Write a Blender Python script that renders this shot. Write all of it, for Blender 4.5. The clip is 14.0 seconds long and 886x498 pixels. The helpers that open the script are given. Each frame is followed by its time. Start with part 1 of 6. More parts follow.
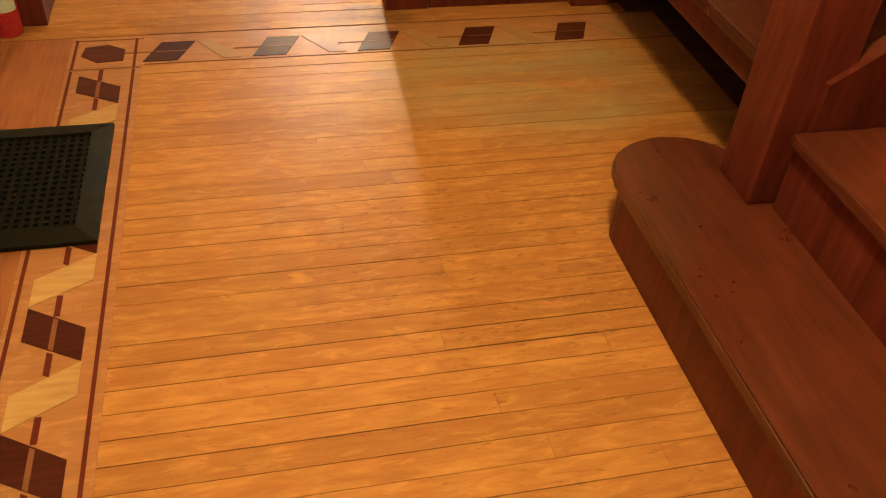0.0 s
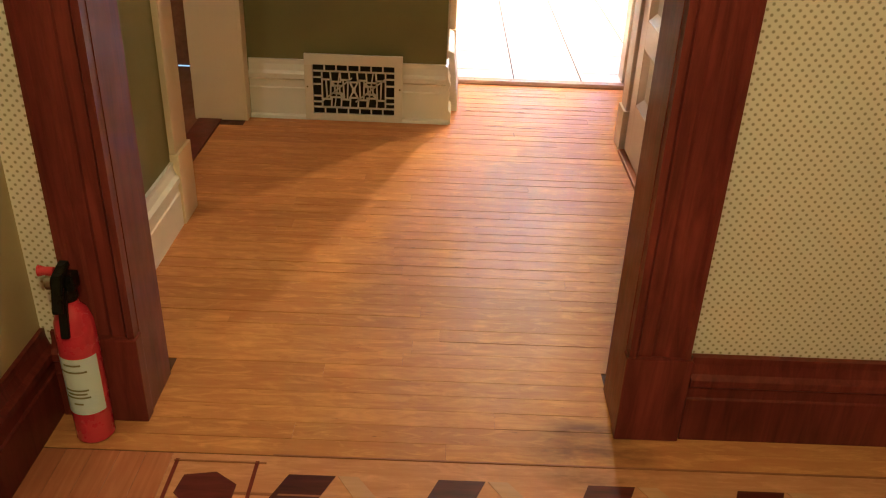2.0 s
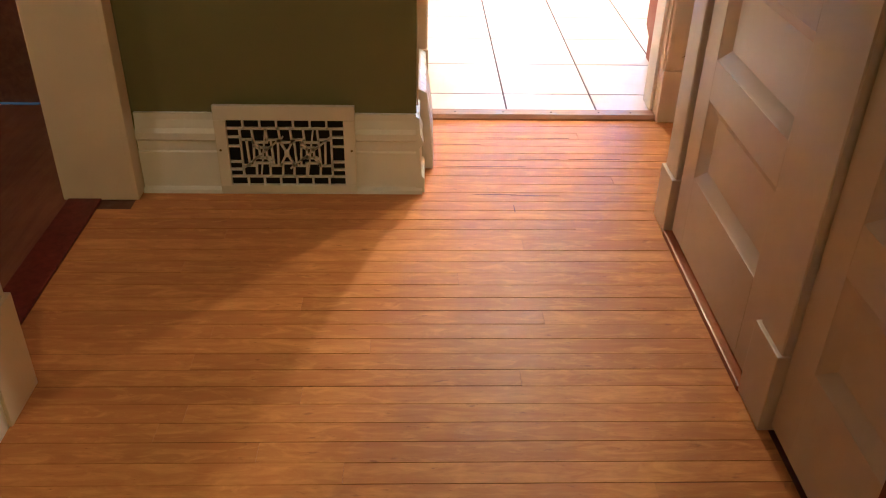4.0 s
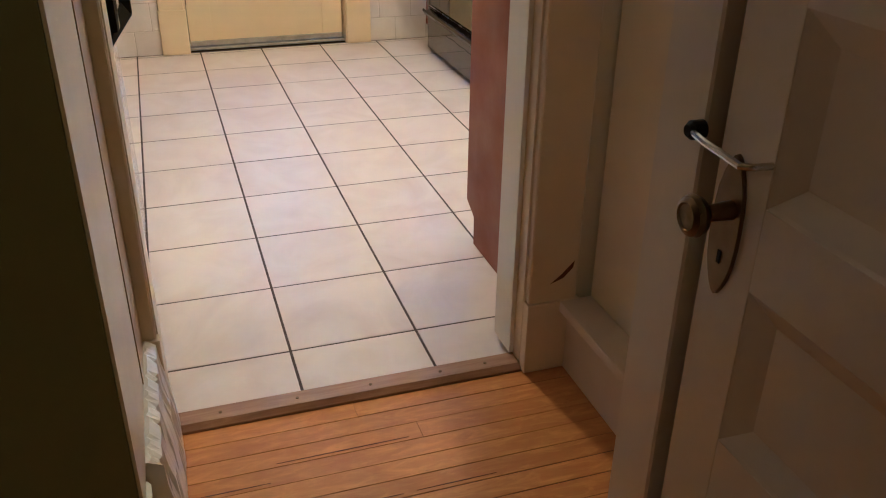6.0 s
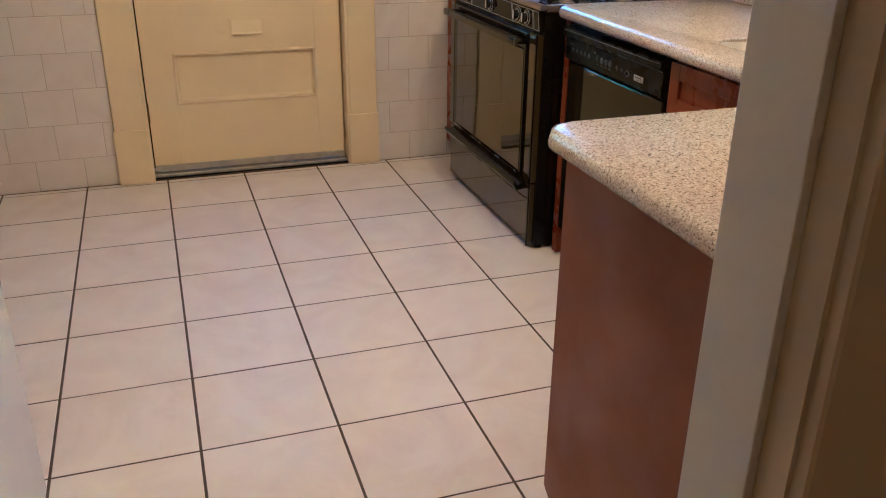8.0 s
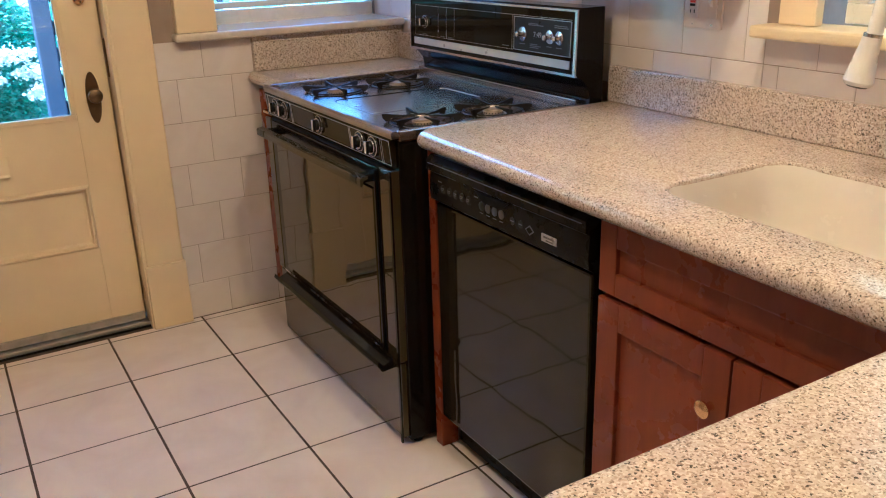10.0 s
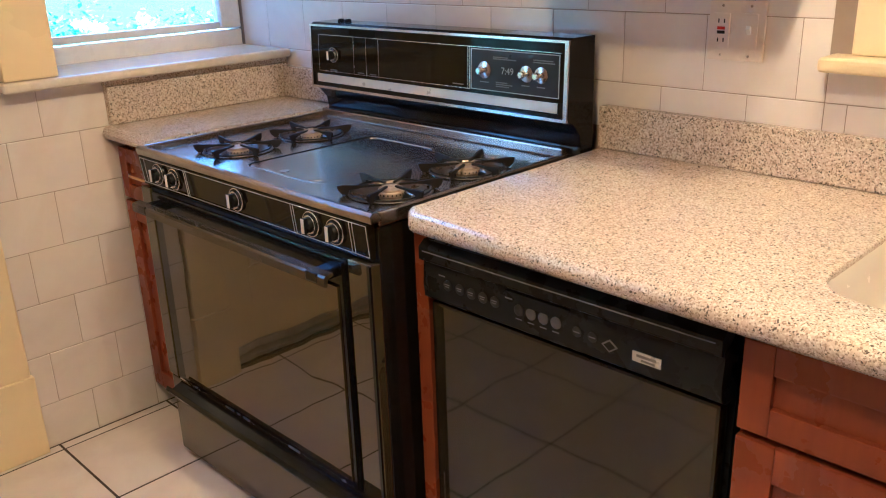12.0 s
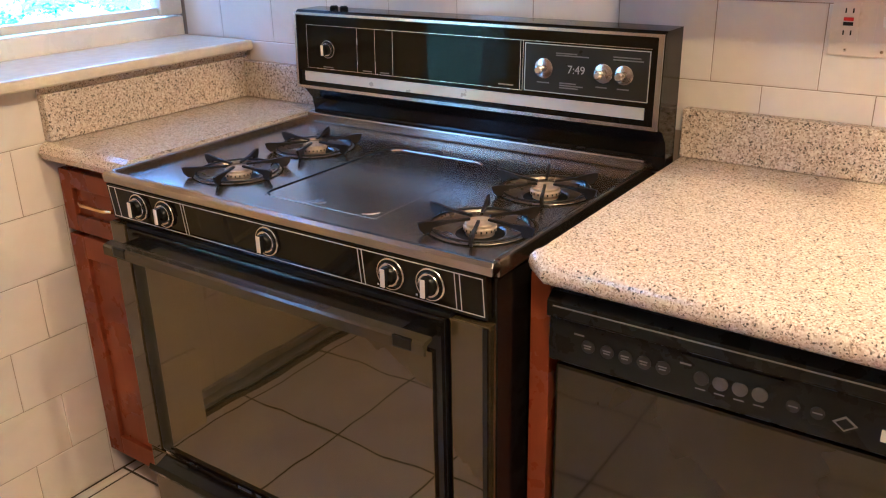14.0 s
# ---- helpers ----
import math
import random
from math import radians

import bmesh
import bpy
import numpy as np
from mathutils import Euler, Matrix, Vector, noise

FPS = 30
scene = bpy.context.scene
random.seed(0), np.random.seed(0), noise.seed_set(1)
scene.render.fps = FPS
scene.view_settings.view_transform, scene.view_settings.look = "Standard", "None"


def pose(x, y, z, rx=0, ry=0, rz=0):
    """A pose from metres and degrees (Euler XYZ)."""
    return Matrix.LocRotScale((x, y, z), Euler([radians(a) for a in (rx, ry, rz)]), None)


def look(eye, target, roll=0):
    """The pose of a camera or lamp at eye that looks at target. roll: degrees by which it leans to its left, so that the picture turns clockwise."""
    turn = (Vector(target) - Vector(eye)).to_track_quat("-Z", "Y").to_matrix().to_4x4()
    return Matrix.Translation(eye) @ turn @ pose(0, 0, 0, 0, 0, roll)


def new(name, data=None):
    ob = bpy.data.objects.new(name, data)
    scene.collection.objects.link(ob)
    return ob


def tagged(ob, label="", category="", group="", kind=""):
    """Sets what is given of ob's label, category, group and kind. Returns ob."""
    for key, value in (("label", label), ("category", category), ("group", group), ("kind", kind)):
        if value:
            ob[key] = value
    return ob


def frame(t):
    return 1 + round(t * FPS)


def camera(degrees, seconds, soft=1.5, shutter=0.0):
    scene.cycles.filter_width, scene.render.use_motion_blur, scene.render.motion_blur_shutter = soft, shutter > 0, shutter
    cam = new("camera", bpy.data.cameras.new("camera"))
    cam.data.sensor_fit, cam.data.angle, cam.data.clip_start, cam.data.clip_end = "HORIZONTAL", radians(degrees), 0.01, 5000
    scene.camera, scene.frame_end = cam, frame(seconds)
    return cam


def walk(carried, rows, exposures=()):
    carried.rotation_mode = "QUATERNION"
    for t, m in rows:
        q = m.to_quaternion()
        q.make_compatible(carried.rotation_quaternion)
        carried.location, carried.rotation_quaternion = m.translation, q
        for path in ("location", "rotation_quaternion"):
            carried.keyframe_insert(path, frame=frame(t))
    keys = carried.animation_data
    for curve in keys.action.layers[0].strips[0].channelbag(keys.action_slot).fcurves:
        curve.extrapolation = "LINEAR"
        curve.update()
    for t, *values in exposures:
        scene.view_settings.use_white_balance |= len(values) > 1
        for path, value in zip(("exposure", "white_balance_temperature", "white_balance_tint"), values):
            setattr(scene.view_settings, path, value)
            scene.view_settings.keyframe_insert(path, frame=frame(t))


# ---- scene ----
cam = camera(54.9, 14.0, soft=1.1)
PATH = [
    (0, (-0.359, -5.28, 1.26), (0.02, -3.804, -0.036), 3.8),
    (0.5, (-0.381, -5.026, 1.245), (-0.103, -3.522, -0.043), 6.9),
    (1, (-0.36, -4.778, 1.25), (-0.202, -3.226, -0.002), 2.7),
    (1.5, (-0.315, -4.456, 1.303), (-0.27, -2.769, 0.23), 4.8),
    (2, (-0.342, -4.12, 1.307), (-0.335, -2.365, 0.348), 2.3),
    (2.2, (-0.352, -4.004, 1.31), (-0.351, -2.243, 0.362), 1.1),
    (4.3, (-0.345, -2.766, 1.262), (-0.249, -1.08, 0.191), 1.5),
    (4.5, (-0.36, -2.637, 1.261), (-0.156, -0.96, 0.189), 2.4),
    (5, (-0.331, -2.3, 1.278), (0.039, -0.642, 0.221), 0.7),
    (5.5, (-0.268, -1.98, 1.285), (0.145, -0.322, 0.246), 1.1),
    (6, (-0.22, -1.644, 1.287), (0.3476, 0.0338, 0.3577), 0.8),
    (6.5, (-0.147, -1.361, 1.296), (0.4154, 0.3303, 0.3875), -0.1),
    (7, (-0.102, -1.079, 1.295), (0.4403, 0.6298, 0.4092), 0.4),
    (7.5, (-0.076, -0.794, 1.312), (0.5302, 0.9197, 0.4786), 0.3),
    (8, (0.006, -0.531, 1.307), (0.5951, 1.2005, 0.4969), 0.6),
    (8.5, (0.065, -0.271, 1.313), (0.7743, 1.4163, 0.5058), 1.4),
    (9, (0.15, -0.069, 1.331), (0.9705, 1.6099, 0.6179), -0.2),
    (9.2, (0.201, 0.011, 1.336), (1.0296, 1.7052, 0.6715), -0.7),
    (11.3, (0.36, 0.755, 1.347), (1.544, 2.17, 0.574), -2.1),
    (11.5, (0.365, 0.816, 1.346), (1.565, 2.221, 0.582), -2.0),
    (12, (0.312, 1.011, 1.36), (1.635, 2.351, 0.684), -1.9),
    (12.5, (0.343, 1.203, 1.339), (1.636, 2.568, 0.658), -3.2),
    (13, (0.385, 1.385, 1.35), (1.661, 2.747, 0.631), -2.7),
    (13.5, (0.341, 1.537, 1.36), (1.684, 2.834, 0.646), -2.8),
    (14, (0.301, 1.568, 1.369), (1.825, 2.633, 0.633), -1.2),
]
EXPOSURES = [(0.0, 6.33, 4350, 4), (1.0, 6.16, 4219, 6), (2.2, 6.08, 3760, 4), (4.3, 5.41, 3682, 6), (5.0, 4.63, 3549, 6), (5.5, 4.18, 3504, 2), (6.0, 3.98, 3504, 0), (6.5, 4.01, 3504, 0), (7.5, 3.63, 3549, 2), (9.2, 3.46, 3638, 4), (11.3, 3.92, 3770, 4), (12.5, 4.17, 3815, 4), (13.2, 4.38, 3835, 4), (14.0, 4.33, 3859, 4)]
walk(cam, [(t, look(e, g, r)) for t, e, g, r in PATH], EXPOSURES)

# ---- world, lamps ----
world = bpy.data.worlds.new("world")
scene.world = world
world.use_nodes = True
wn = world.node_tree
sky = wn.nodes.new("ShaderNodeTexSky")
sky.sky_type = "NISHITA"
sky.sun_disc = False
sky.sun_elevation, sky.sun_rotation = radians(51), radians(236)
wn.nodes["Background"].inputs["Strength"].default_value = 0.15
wn.links.new(sky.outputs[0], wn.nodes["Background"].inputs["Color"])


def lamp(name, kind, energy, colour, m, size=0.1, size_y=None):
    data = bpy.data.lights.new(name, kind)
    data.energy, data.color = energy, colour
    if kind == "AREA":
        data.shape = "RECTANGLE"
        data.size, data.size_y = size, size_y or size
    elif kind == "SUN":
        data.angle = radians(size)
    else:
        data.shadow_soft_size = size
    ob = new(name, data)
    ob.matrix_world = m
    return ob


lamp("sun_light", "SUN", 5.0, (1, 0.96, 0.88), look((-5.7, 2.5, 9.2), (0.3, 6.5, 0.2)), 0.6)
lamp("kitchen_ceiling_bulb", "POINT", 4.2, (1.0, 0.535, 0.17), pose(0.30, 1.42, 2.34), 0.05)
lamp("sink_bulb", "POINT", 3.9, (1.0, 0.535, 0.17), pose(1.20, 1.35, 2.44), 0.04)
lamp("corridor_bulb", "POINT", 0.05, (1.0, 0.47, 0.14), pose(-0.28, -1.75, 2.36), 0.10)
# Added fill that brightens the side room; its source is unseen.
lamp("side_room_bulb", "POINT", 0.5, (1.0, 0.51, 0.17), pose(-2.1, -1.6, 2.3), 0.06)
lamp("foyer_bulb", "POINT", 1.68, (1.0, 0.57, 0.10), pose(-0.15, -4.55, 2.36), 0.12)



# ---- materials ----
def srgb(r, g, b):
    return tuple((c / 255 / 12.92 if c <= 10 else ((c / 255 + 0.055) / 1.055) ** 2.4) for c in (r, g, b)) + (1,)


class Mat:
    """A node material with short ways to add noise, ramps and bump."""

    def __init__(self, name, colour=(0.5, 0.5, 0.5), rough=0.5, metal=0.0, coat=0.0, coat_rough=0.1, ior=1.45):
        self.m = bpy.data.materials.new(name)
        self.m.use_nodes = True
        self.t = self.m.node_tree
        self.b = self.t.nodes["Principled BSDF"]
        self.b.inputs["Base Color"].default_value = (*colour[:3], 1)
        self.b.inputs["Roughness"].default_value = rough
        self.b.inputs["Metallic"].default_value = metal
        self.b.inputs["Coat Weight"].default_value = coat
        self.b.inputs["Coat Roughness"].default_value = coat_rough
        self.b.inputs["IOR"].default_value = ior
        self.normal = None

    def node(self, kind, **values):
        n = self.t.nodes.new(kind)
        for k, v in values.items():
            n.inputs[k.replace("_", " ")].default_value = v
        return n

    def link(self, a, b):
        self.t.links.new(a, b)

    def coords(self, scale=(1, 1, 1), rot=(0, 0, 0), shift=False):
        c = self.node("ShaderNodeTexCoord")
        out = c.outputs["Object"]
        if shift:
            info = self.node("ShaderNodeObjectInfo")
            mul = self.node("ShaderNodeMath")
            mul.operation = "MULTIPLY"
            mul.inputs[1].default_value = 37.0
            self.link(info.outputs["Random"], mul.inputs[0])
            add = self.node("ShaderNodeVectorMath")
            self.link(out, add.inputs[0])
            self.link(mul.outputs[0], add.inputs[1])
            out = add.outputs[0]
        m = self.node("ShaderNodeMapping")
        m.inputs["Scale"].default_value = scale
        m.inputs["Rotation"].default_value = rot
        self.link(out, m.inputs["Vector"])
        return m.outputs[0]

    def noise(self, vec, scale=5, detail=4, rough=0.55, distortion=0.0):
        n = self.node("ShaderNodeTexNoise", Scale=scale, Detail=detail, Roughness=rough, Distortion=distortion)
        self.link(vec, n.inputs["Vector"])
        return n.outputs["Fac"]

    def ramp(self, fac, stops):
        r = self.node("ShaderNodeValToRGB")
        while len(r.color_ramp.elements) < len(stops):
            r.color_ramp.elements.new(0.5)
        for e, (p, c) in zip(r.color_ramp.elements, stops):
            e.position, e.color = p, (*c[:3], 1) if not isinstance(c, (int, float)) else (c, c, c, 1)
        self.link(fac, r.inputs[0])
        return r.outputs[0]

    def mix(self, fac, a, b, mode="MIX"):
        n = self.node("ShaderNodeMix")
        n.data_type, n.blend_type = "RGBA", mode
        for socket, v in ((n.inputs[0], fac), (n.inputs[6], a), (n.inputs[7], b)):
            if isinstance(v, (int, float)):
                socket.default_value = v
            elif isinstance(v, tuple):
                socket.default_value = (*v[:3], 1)
            else:
                self.link(v, socket)
        return n.outputs[2]

    def random(self):
        return self.node("ShaderNodeObjectInfo").outputs["Random"]

    def colour(self, out):
        self.link(out, self.b.inputs["Base Color"])
        return self

    def roughness(self, fac, lo, hi):
        self.link(self.ramp(fac, [(0.3, lo), (0.7, hi)]), self.b.inputs["Roughness"])
        return self

    def bump(self, fac, strength=0.2, distance=0.002):
        n = self.node("ShaderNodeBump", Strength=strength, Distance=distance)
        self.link(fac, n.inputs["Height"])
        if self.normal:
            self.link(self.normal, n.inputs["Normal"])
        self.normal = n.outputs[0]
        self.link(self.normal, self.b.inputs["Normal"])
        return self


def wood(name, dark, light, scale=(1.2, 22, 22), rough=(0.2, 0.34), random=0.0, coat=0.0, marks=0.0, bump=0.12):
    m = Mat(name, light, rough[0], coat=coat, coat_rough=0.12)
    v = m.coords(scale, shift=True)
    grain = m.noise(v, 3.0, 6, 0.62, 0.6)
    c = m.ramp(grain, [(0.25, dark), (0.75, light)])
    broad = m.noise(m.coords((2.2, 2.2, 2.2)), 1.3, 3)
    c = m.mix(m.ramp(broad, [(0.35, 0.0), (0.7, 0.4)]), c, dark, "MULTIPLY") if marks == 0 else m.mix(m.ramp(broad, [(0.35, 0.0), (0.75, 0.25)]), c, dark)
    if random:
        r = m.random()
        c = m.mix(m.ramp(r, [(0.35, 0.0), (1.0, random)]), c, tuple(x * 0.62 for x in dark[:3]))
        c = m.mix(m.ramp(r, [(0.0, random * 0.5), (0.4, 0.0)]), c, tuple(min(1, x * 1.25) for x in light[:3]))
    if marks:
        figure = m.noise(m.coords((5, 17, 5), shift=True), 2.2, 5, 0.62, 0.8)
        c = m.mix(m.ramp(figure, [(0.36, 0.55), (0.52, 0.0)]), c, tuple(x * 1.05 for x in dark[:3]))
        c = m.mix(m.ramp(figure, [(0.52, 0.0), (0.70, 0.5)]), c, tuple(min(1, x * 1.22) for x in light[:3]))
        spots = m.noise(m.coords((9, 60, 9), shift=True), 2.6, 5, 0.7)
        c = m.mix(m.ramp(spots, [(0.66, 0.0), (0.74, marks)]), c, (0.06, 0.02, 0.008))
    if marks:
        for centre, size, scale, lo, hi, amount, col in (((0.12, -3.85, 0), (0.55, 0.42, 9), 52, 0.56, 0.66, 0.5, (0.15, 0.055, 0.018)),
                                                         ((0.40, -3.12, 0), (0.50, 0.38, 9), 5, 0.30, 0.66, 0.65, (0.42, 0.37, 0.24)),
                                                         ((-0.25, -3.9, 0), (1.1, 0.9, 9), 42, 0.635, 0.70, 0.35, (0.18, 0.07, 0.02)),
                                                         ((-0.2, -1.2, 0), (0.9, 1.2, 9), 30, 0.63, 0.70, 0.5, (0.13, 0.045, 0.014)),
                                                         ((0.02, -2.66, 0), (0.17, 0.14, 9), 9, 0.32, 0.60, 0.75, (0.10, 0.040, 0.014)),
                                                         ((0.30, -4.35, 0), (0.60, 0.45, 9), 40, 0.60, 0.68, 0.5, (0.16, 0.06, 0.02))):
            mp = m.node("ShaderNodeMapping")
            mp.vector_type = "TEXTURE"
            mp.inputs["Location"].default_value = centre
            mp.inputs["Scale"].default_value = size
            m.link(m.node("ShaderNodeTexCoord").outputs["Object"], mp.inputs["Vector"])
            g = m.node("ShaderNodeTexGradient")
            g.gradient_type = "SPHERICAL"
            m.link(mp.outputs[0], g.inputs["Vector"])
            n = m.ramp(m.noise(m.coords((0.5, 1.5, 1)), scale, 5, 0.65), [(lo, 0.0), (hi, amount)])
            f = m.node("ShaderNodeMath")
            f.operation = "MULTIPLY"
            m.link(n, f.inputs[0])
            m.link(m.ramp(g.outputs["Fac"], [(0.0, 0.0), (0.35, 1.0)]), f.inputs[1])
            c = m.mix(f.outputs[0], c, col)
    m.colour(c)
    m.roughness(m.noise(m.coords((3, 3, 3)), 4, 5), *rough)
    m.bump(grain, bump, 0.001)
    return m.m


def paint(name, colour, rough=(0.35, 0.5), dirt=0.12, bump=0.08, grime=(0.25, 0.17, 0.09)):
    m = Mat(name, colour, rough[0])
    big = m.noise(m.coords((1, 1, 1)), 2.3, 4)
    fine = m.noise(m.coords((1, 1, 1)), 46, 4)
    c = m.mix(m.ramp(big, [(0.42, 0.0), (0.85, dirt * 2)]), colour, grime)
    c = m.mix(m.ramp(fine, [(0.62, 0.0), (0.85, dirt)]), c, grime)
    m.colour(c).roughness(big, *rough).bump(fine, bump, 0.002)
    m.bump(big, 0.12, 0.006)
    return m.m


def plain(name, colour, rough=0.4, metal=0.0, coat=0.0, vary=0.12, scale=18, ior=1.45):
    m = Mat(name, colour, rough, metal, coat, ior=ior)
    n = m.noise(m.coords((1, 1, 1)), scale, 5)
    m.colour(m.mix(m.ramp(n, [(0.35, 0.0), (0.75, vary)]), colour, tuple(c * 0.45 for c in colour[:3])))
    m.roughness(n, max(0.012, rough * 0.7), rough * 1.35)
    return m.m


def brushed(name, colour, rough):
    m = Mat(name, colour, rough[0], 0.95)
    streak = m.noise(m.coords((160, 3, 3)), 2.0, 4)
    stain = m.noise(m.coords((1, 1, 1)), 5, 3, 0.5)
    c = m.mix(m.ramp(streak, [(0.3, 0.0), (0.7, 0.05)]), colour, tuple(x * 0.6 for x in colour))
    m.colour(m.mix(m.ramp(stain, [(0.5, 0.0), (0.8, 0.08)]), c, tuple(x * 0.7 for x in colour)))
    m.roughness(stain, *rough)
    return m.m


def granite(name, size=1.0, flecks=0.0):
    """Pale quartz and feldspar grains with taupe, brown and black flecks."""
    m = Mat(name, (0.6, 0.5, 0.4), 0.16)
    warp = m.node("ShaderNodeVectorMath")
    warp.operation = "MULTIPLY_ADD"
    wob = m.node("ShaderNodeTexNoise", Scale=160, Detail=2)
    m.link(m.coords((1, 1, 1)), wob.inputs["Vector"])
    m.link(wob.outputs["Color"], warp.inputs[0])
    warp.inputs[1].default_value = (0.004, 0.004, 0.004)
    m.link(m.coords((1, 1, 1)), warp.inputs[2])

    def grains(scale):
        v = m.node("ShaderNodeTexVoronoi", Scale=scale / size)
        m.link(warp.outputs[0], v.inputs["Vector"])
        sep = m.node("ShaderNodeSeparateColor")
        m.link(v.outputs["Color"], sep.inputs[0])
        return sep.outputs[0]
    base = m.ramp(grains(400), [(0.0, (0.55, 0.455, 0.365)), (0.42, (0.61, 0.52, 0.43)), (0.62, (0.75, 0.68, 0.59)), (0.76, (0.58, 0.485, 0.39)), (0.90, (0.44, 0.345, 0.265))])
    base = m.mix(m.ramp(grains(470), [(0.855 - flecks, 0.0), (0.865 - flecks, 0.85)]), base, (0.27, 0.205, 0.15))
    base = m.mix(m.ramp(grains(410), [(0.945 - flecks, 0.0), (0.95 - flecks, 0.95)]), base, (0.085, 0.07, 0.057))
    m.colour(base).roughness(m.noise(m.coords((1, 1, 1)), 30, 3), 0.12, 0.22)
    return m.m


def ceramic(name, colour, vein, rough=(0.07, 0.16), random=0.06, scale=3.2, bump=0.25):
    m = Mat(name, colour, rough[0])
    v = m.coords((1, 1, 1), shift=True)
    n = m.noise(v, scale, 6, 0.6, 1.2)
    c = m.mix(m.ramp(n, [(0.4, 0.0), (0.72, 0.7)]), colour, vein)
    c = m.mix(m.ramp(m.random(), [(0.0, 0.0), (1.0, random)]), c, tuple(x * 0.6 for x in vein[:3]))
    fine = m.noise(m.coords((1, 1, 1)), 60, 4, 0.65)
    c = m.mix(m.ramp(fine, [(0.66, 0.0), (0.82, 0.12)]), c, (0.2, 0.15, 0.11))
    m.colour(c).roughness(m.noise(m.coords((1, 1, 1)), 6, 5), *rough)
    m.bump(m.noise(v, 7, 2), bump, 0.003)
    return m.m


def wallpaper(name):
    m = Mat(name, (0.6, 0.52, 0.4), 0.6)
    v = m.node("ShaderNodeTexVoronoi", Scale=1.0, Randomness=0.0)
    rot = m.coords((72, 72, 72), rot=(0, radians(45), 0))
    m.link(rot, v.inputs["Vector"])
    dots = m.ramp(v.outputs["Distance"], [(0.14, 0.85), (0.30, 0.0)])
    big = m.noise(m.coords((1, 1, 1)), 3, 4)
    c = m.mix(m.ramp(big, [(0.4, 0.0), (0.8, 0.3)]), (0.70, 0.63, 0.58), (0.60, 0.53, 0.46))
    c = m.mix(dots, c, (0.24, 0.18, 0.12))
    m.colour(c).bump(dots, 0.15, 0.001)
    return m.m


def glass(name):
    m = bpy.data.materials.new(name)
    m.use_nodes = True
    b = m.node_tree.nodes["Principled BSDF"]
    b.inputs["Transmission Weight"].default_value = 1.0
    b.inputs["Roughness"].default_value = 0.0
    b.inputs["IOR"].default_value = 1.45
    return m


def glow(name, colour, strength):
    m = bpy.data.materials.new(name)
    m.use_nodes = True
    b = m.node_tree.nodes["Principled BSDF"]
    b.inputs["Base Color"].default_value = (*colour, 1)
    b.inputs["Emission Color"].default_value = (*colour, 1)
    b.inputs["Emission Strength"].default_value = strength
    return m


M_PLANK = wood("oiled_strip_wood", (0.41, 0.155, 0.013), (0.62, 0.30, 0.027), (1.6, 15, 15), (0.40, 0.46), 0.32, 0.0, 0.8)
M_PLANK_Y = wood("oiled_strip_wood_lengthways", (0.33, 0.11, 0.024), (0.50, 0.20, 0.05), (24, 1.2, 24), (0.27, 0.40), 0.25, 0.0)
M_GAP = plain("dark_joint", (0.09, 0.032, 0.010), 0.7)
M_BAND = wood("border_band_wood", (0.40, 0.17, 0.042), (0.56, 0.27, 0.08), (2, 20, 20), (0.34, 0.45), 0.2, 0.0, 0.3)
M_INLAY_DARK = wood("dark_inlay", (0.045, 0.007, 0.004), (0.125, 0.02, 0.009), (3, 26, 26), (0.38, 0.5), 0.25, 0.0)
M_INLAY_PALE = wood("pale_inlay", (0.52, 0.30, 0.08), (0.72, 0.46, 0.15), (3, 26, 26), (0.38, 0.5), 0.2, 0.0)
M_INLAY_FADED = wood("faded_inlay", (0.44, 0.24, 0.09), (0.56, 0.33, 0.14), (3, 26, 26), (0.38, 0.5), 0.2, 0.0)
M_LINE = plain("red_inlay_line", (0.14, 0.02, 0.008), 0.55)
M_LINE_PALE = plain("brown_inlay_line", (0.27, 0.11, 0.035), 0.55)
M_TRIM = wood("mahogany_trim", (0.085, 0.013, 0.005), (0.235, 0.042, 0.013), (14, 14, 1.2), (0.30, 0.42), 0.15, 0.0)
M_TREAD = wood("mahogany_tread", (0.065, 0.013, 0.004), (0.175, 0.038, 0.011), (14, 1.4, 14), (0.26, 0.4), 0.15, 0.15)
M_BENCH = wood("mahogany_bench", (0.05, 0.009, 0.004), (0.13, 0.024, 0.009), (14, 1.4, 14), (0.26, 0.42), 0.12, 0.1)
M_OLIVE = paint("olive_wall_paint", (0.155, 0.14, 0.027), (0.5, 0.65), 0.05, 0.1, (0.1, 0.08, 0.03))
M_TAN = paint("tan_wall_paint", (0.40, 0.31, 0.14), (0.5, 0.65), 0.05, 0.1)
M_PAPER = wallpaper("dotted_wallpaper")
M_WHITE = paint("white_gloss_paint", (0.72, 0.69, 0.64), (0.3, 0.45), 0.10)
M_CREAM = paint("cream_gloss_paint", (0.66, 0.55, 0.36), (0.3, 0.45), 0.10)
M_DOOR = paint("old_cream_door_paint", (0.60, 0.52, 0.41), (0.3, 0.46), 0.14)
M_BACKDOOR = paint("yellow_cream_paint", (0.80, 0.66, 0.38), (0.26, 0.4), 0.06)
M_CEILING = paint("white_ceiling_paint", (0.78, 0.76, 0.72), (0.7, 0.8), 0.03)
M_TILE = ceramic("marbled_floor_tile", (0.80, 0.72, 0.66), (0.66, 0.56, 0.49), (0.32, 0.42), 0.05, 3.2, 0.10)
M_GROUT = plain("dark_grout", (0.075, 0.05, 0.04), 0.8)
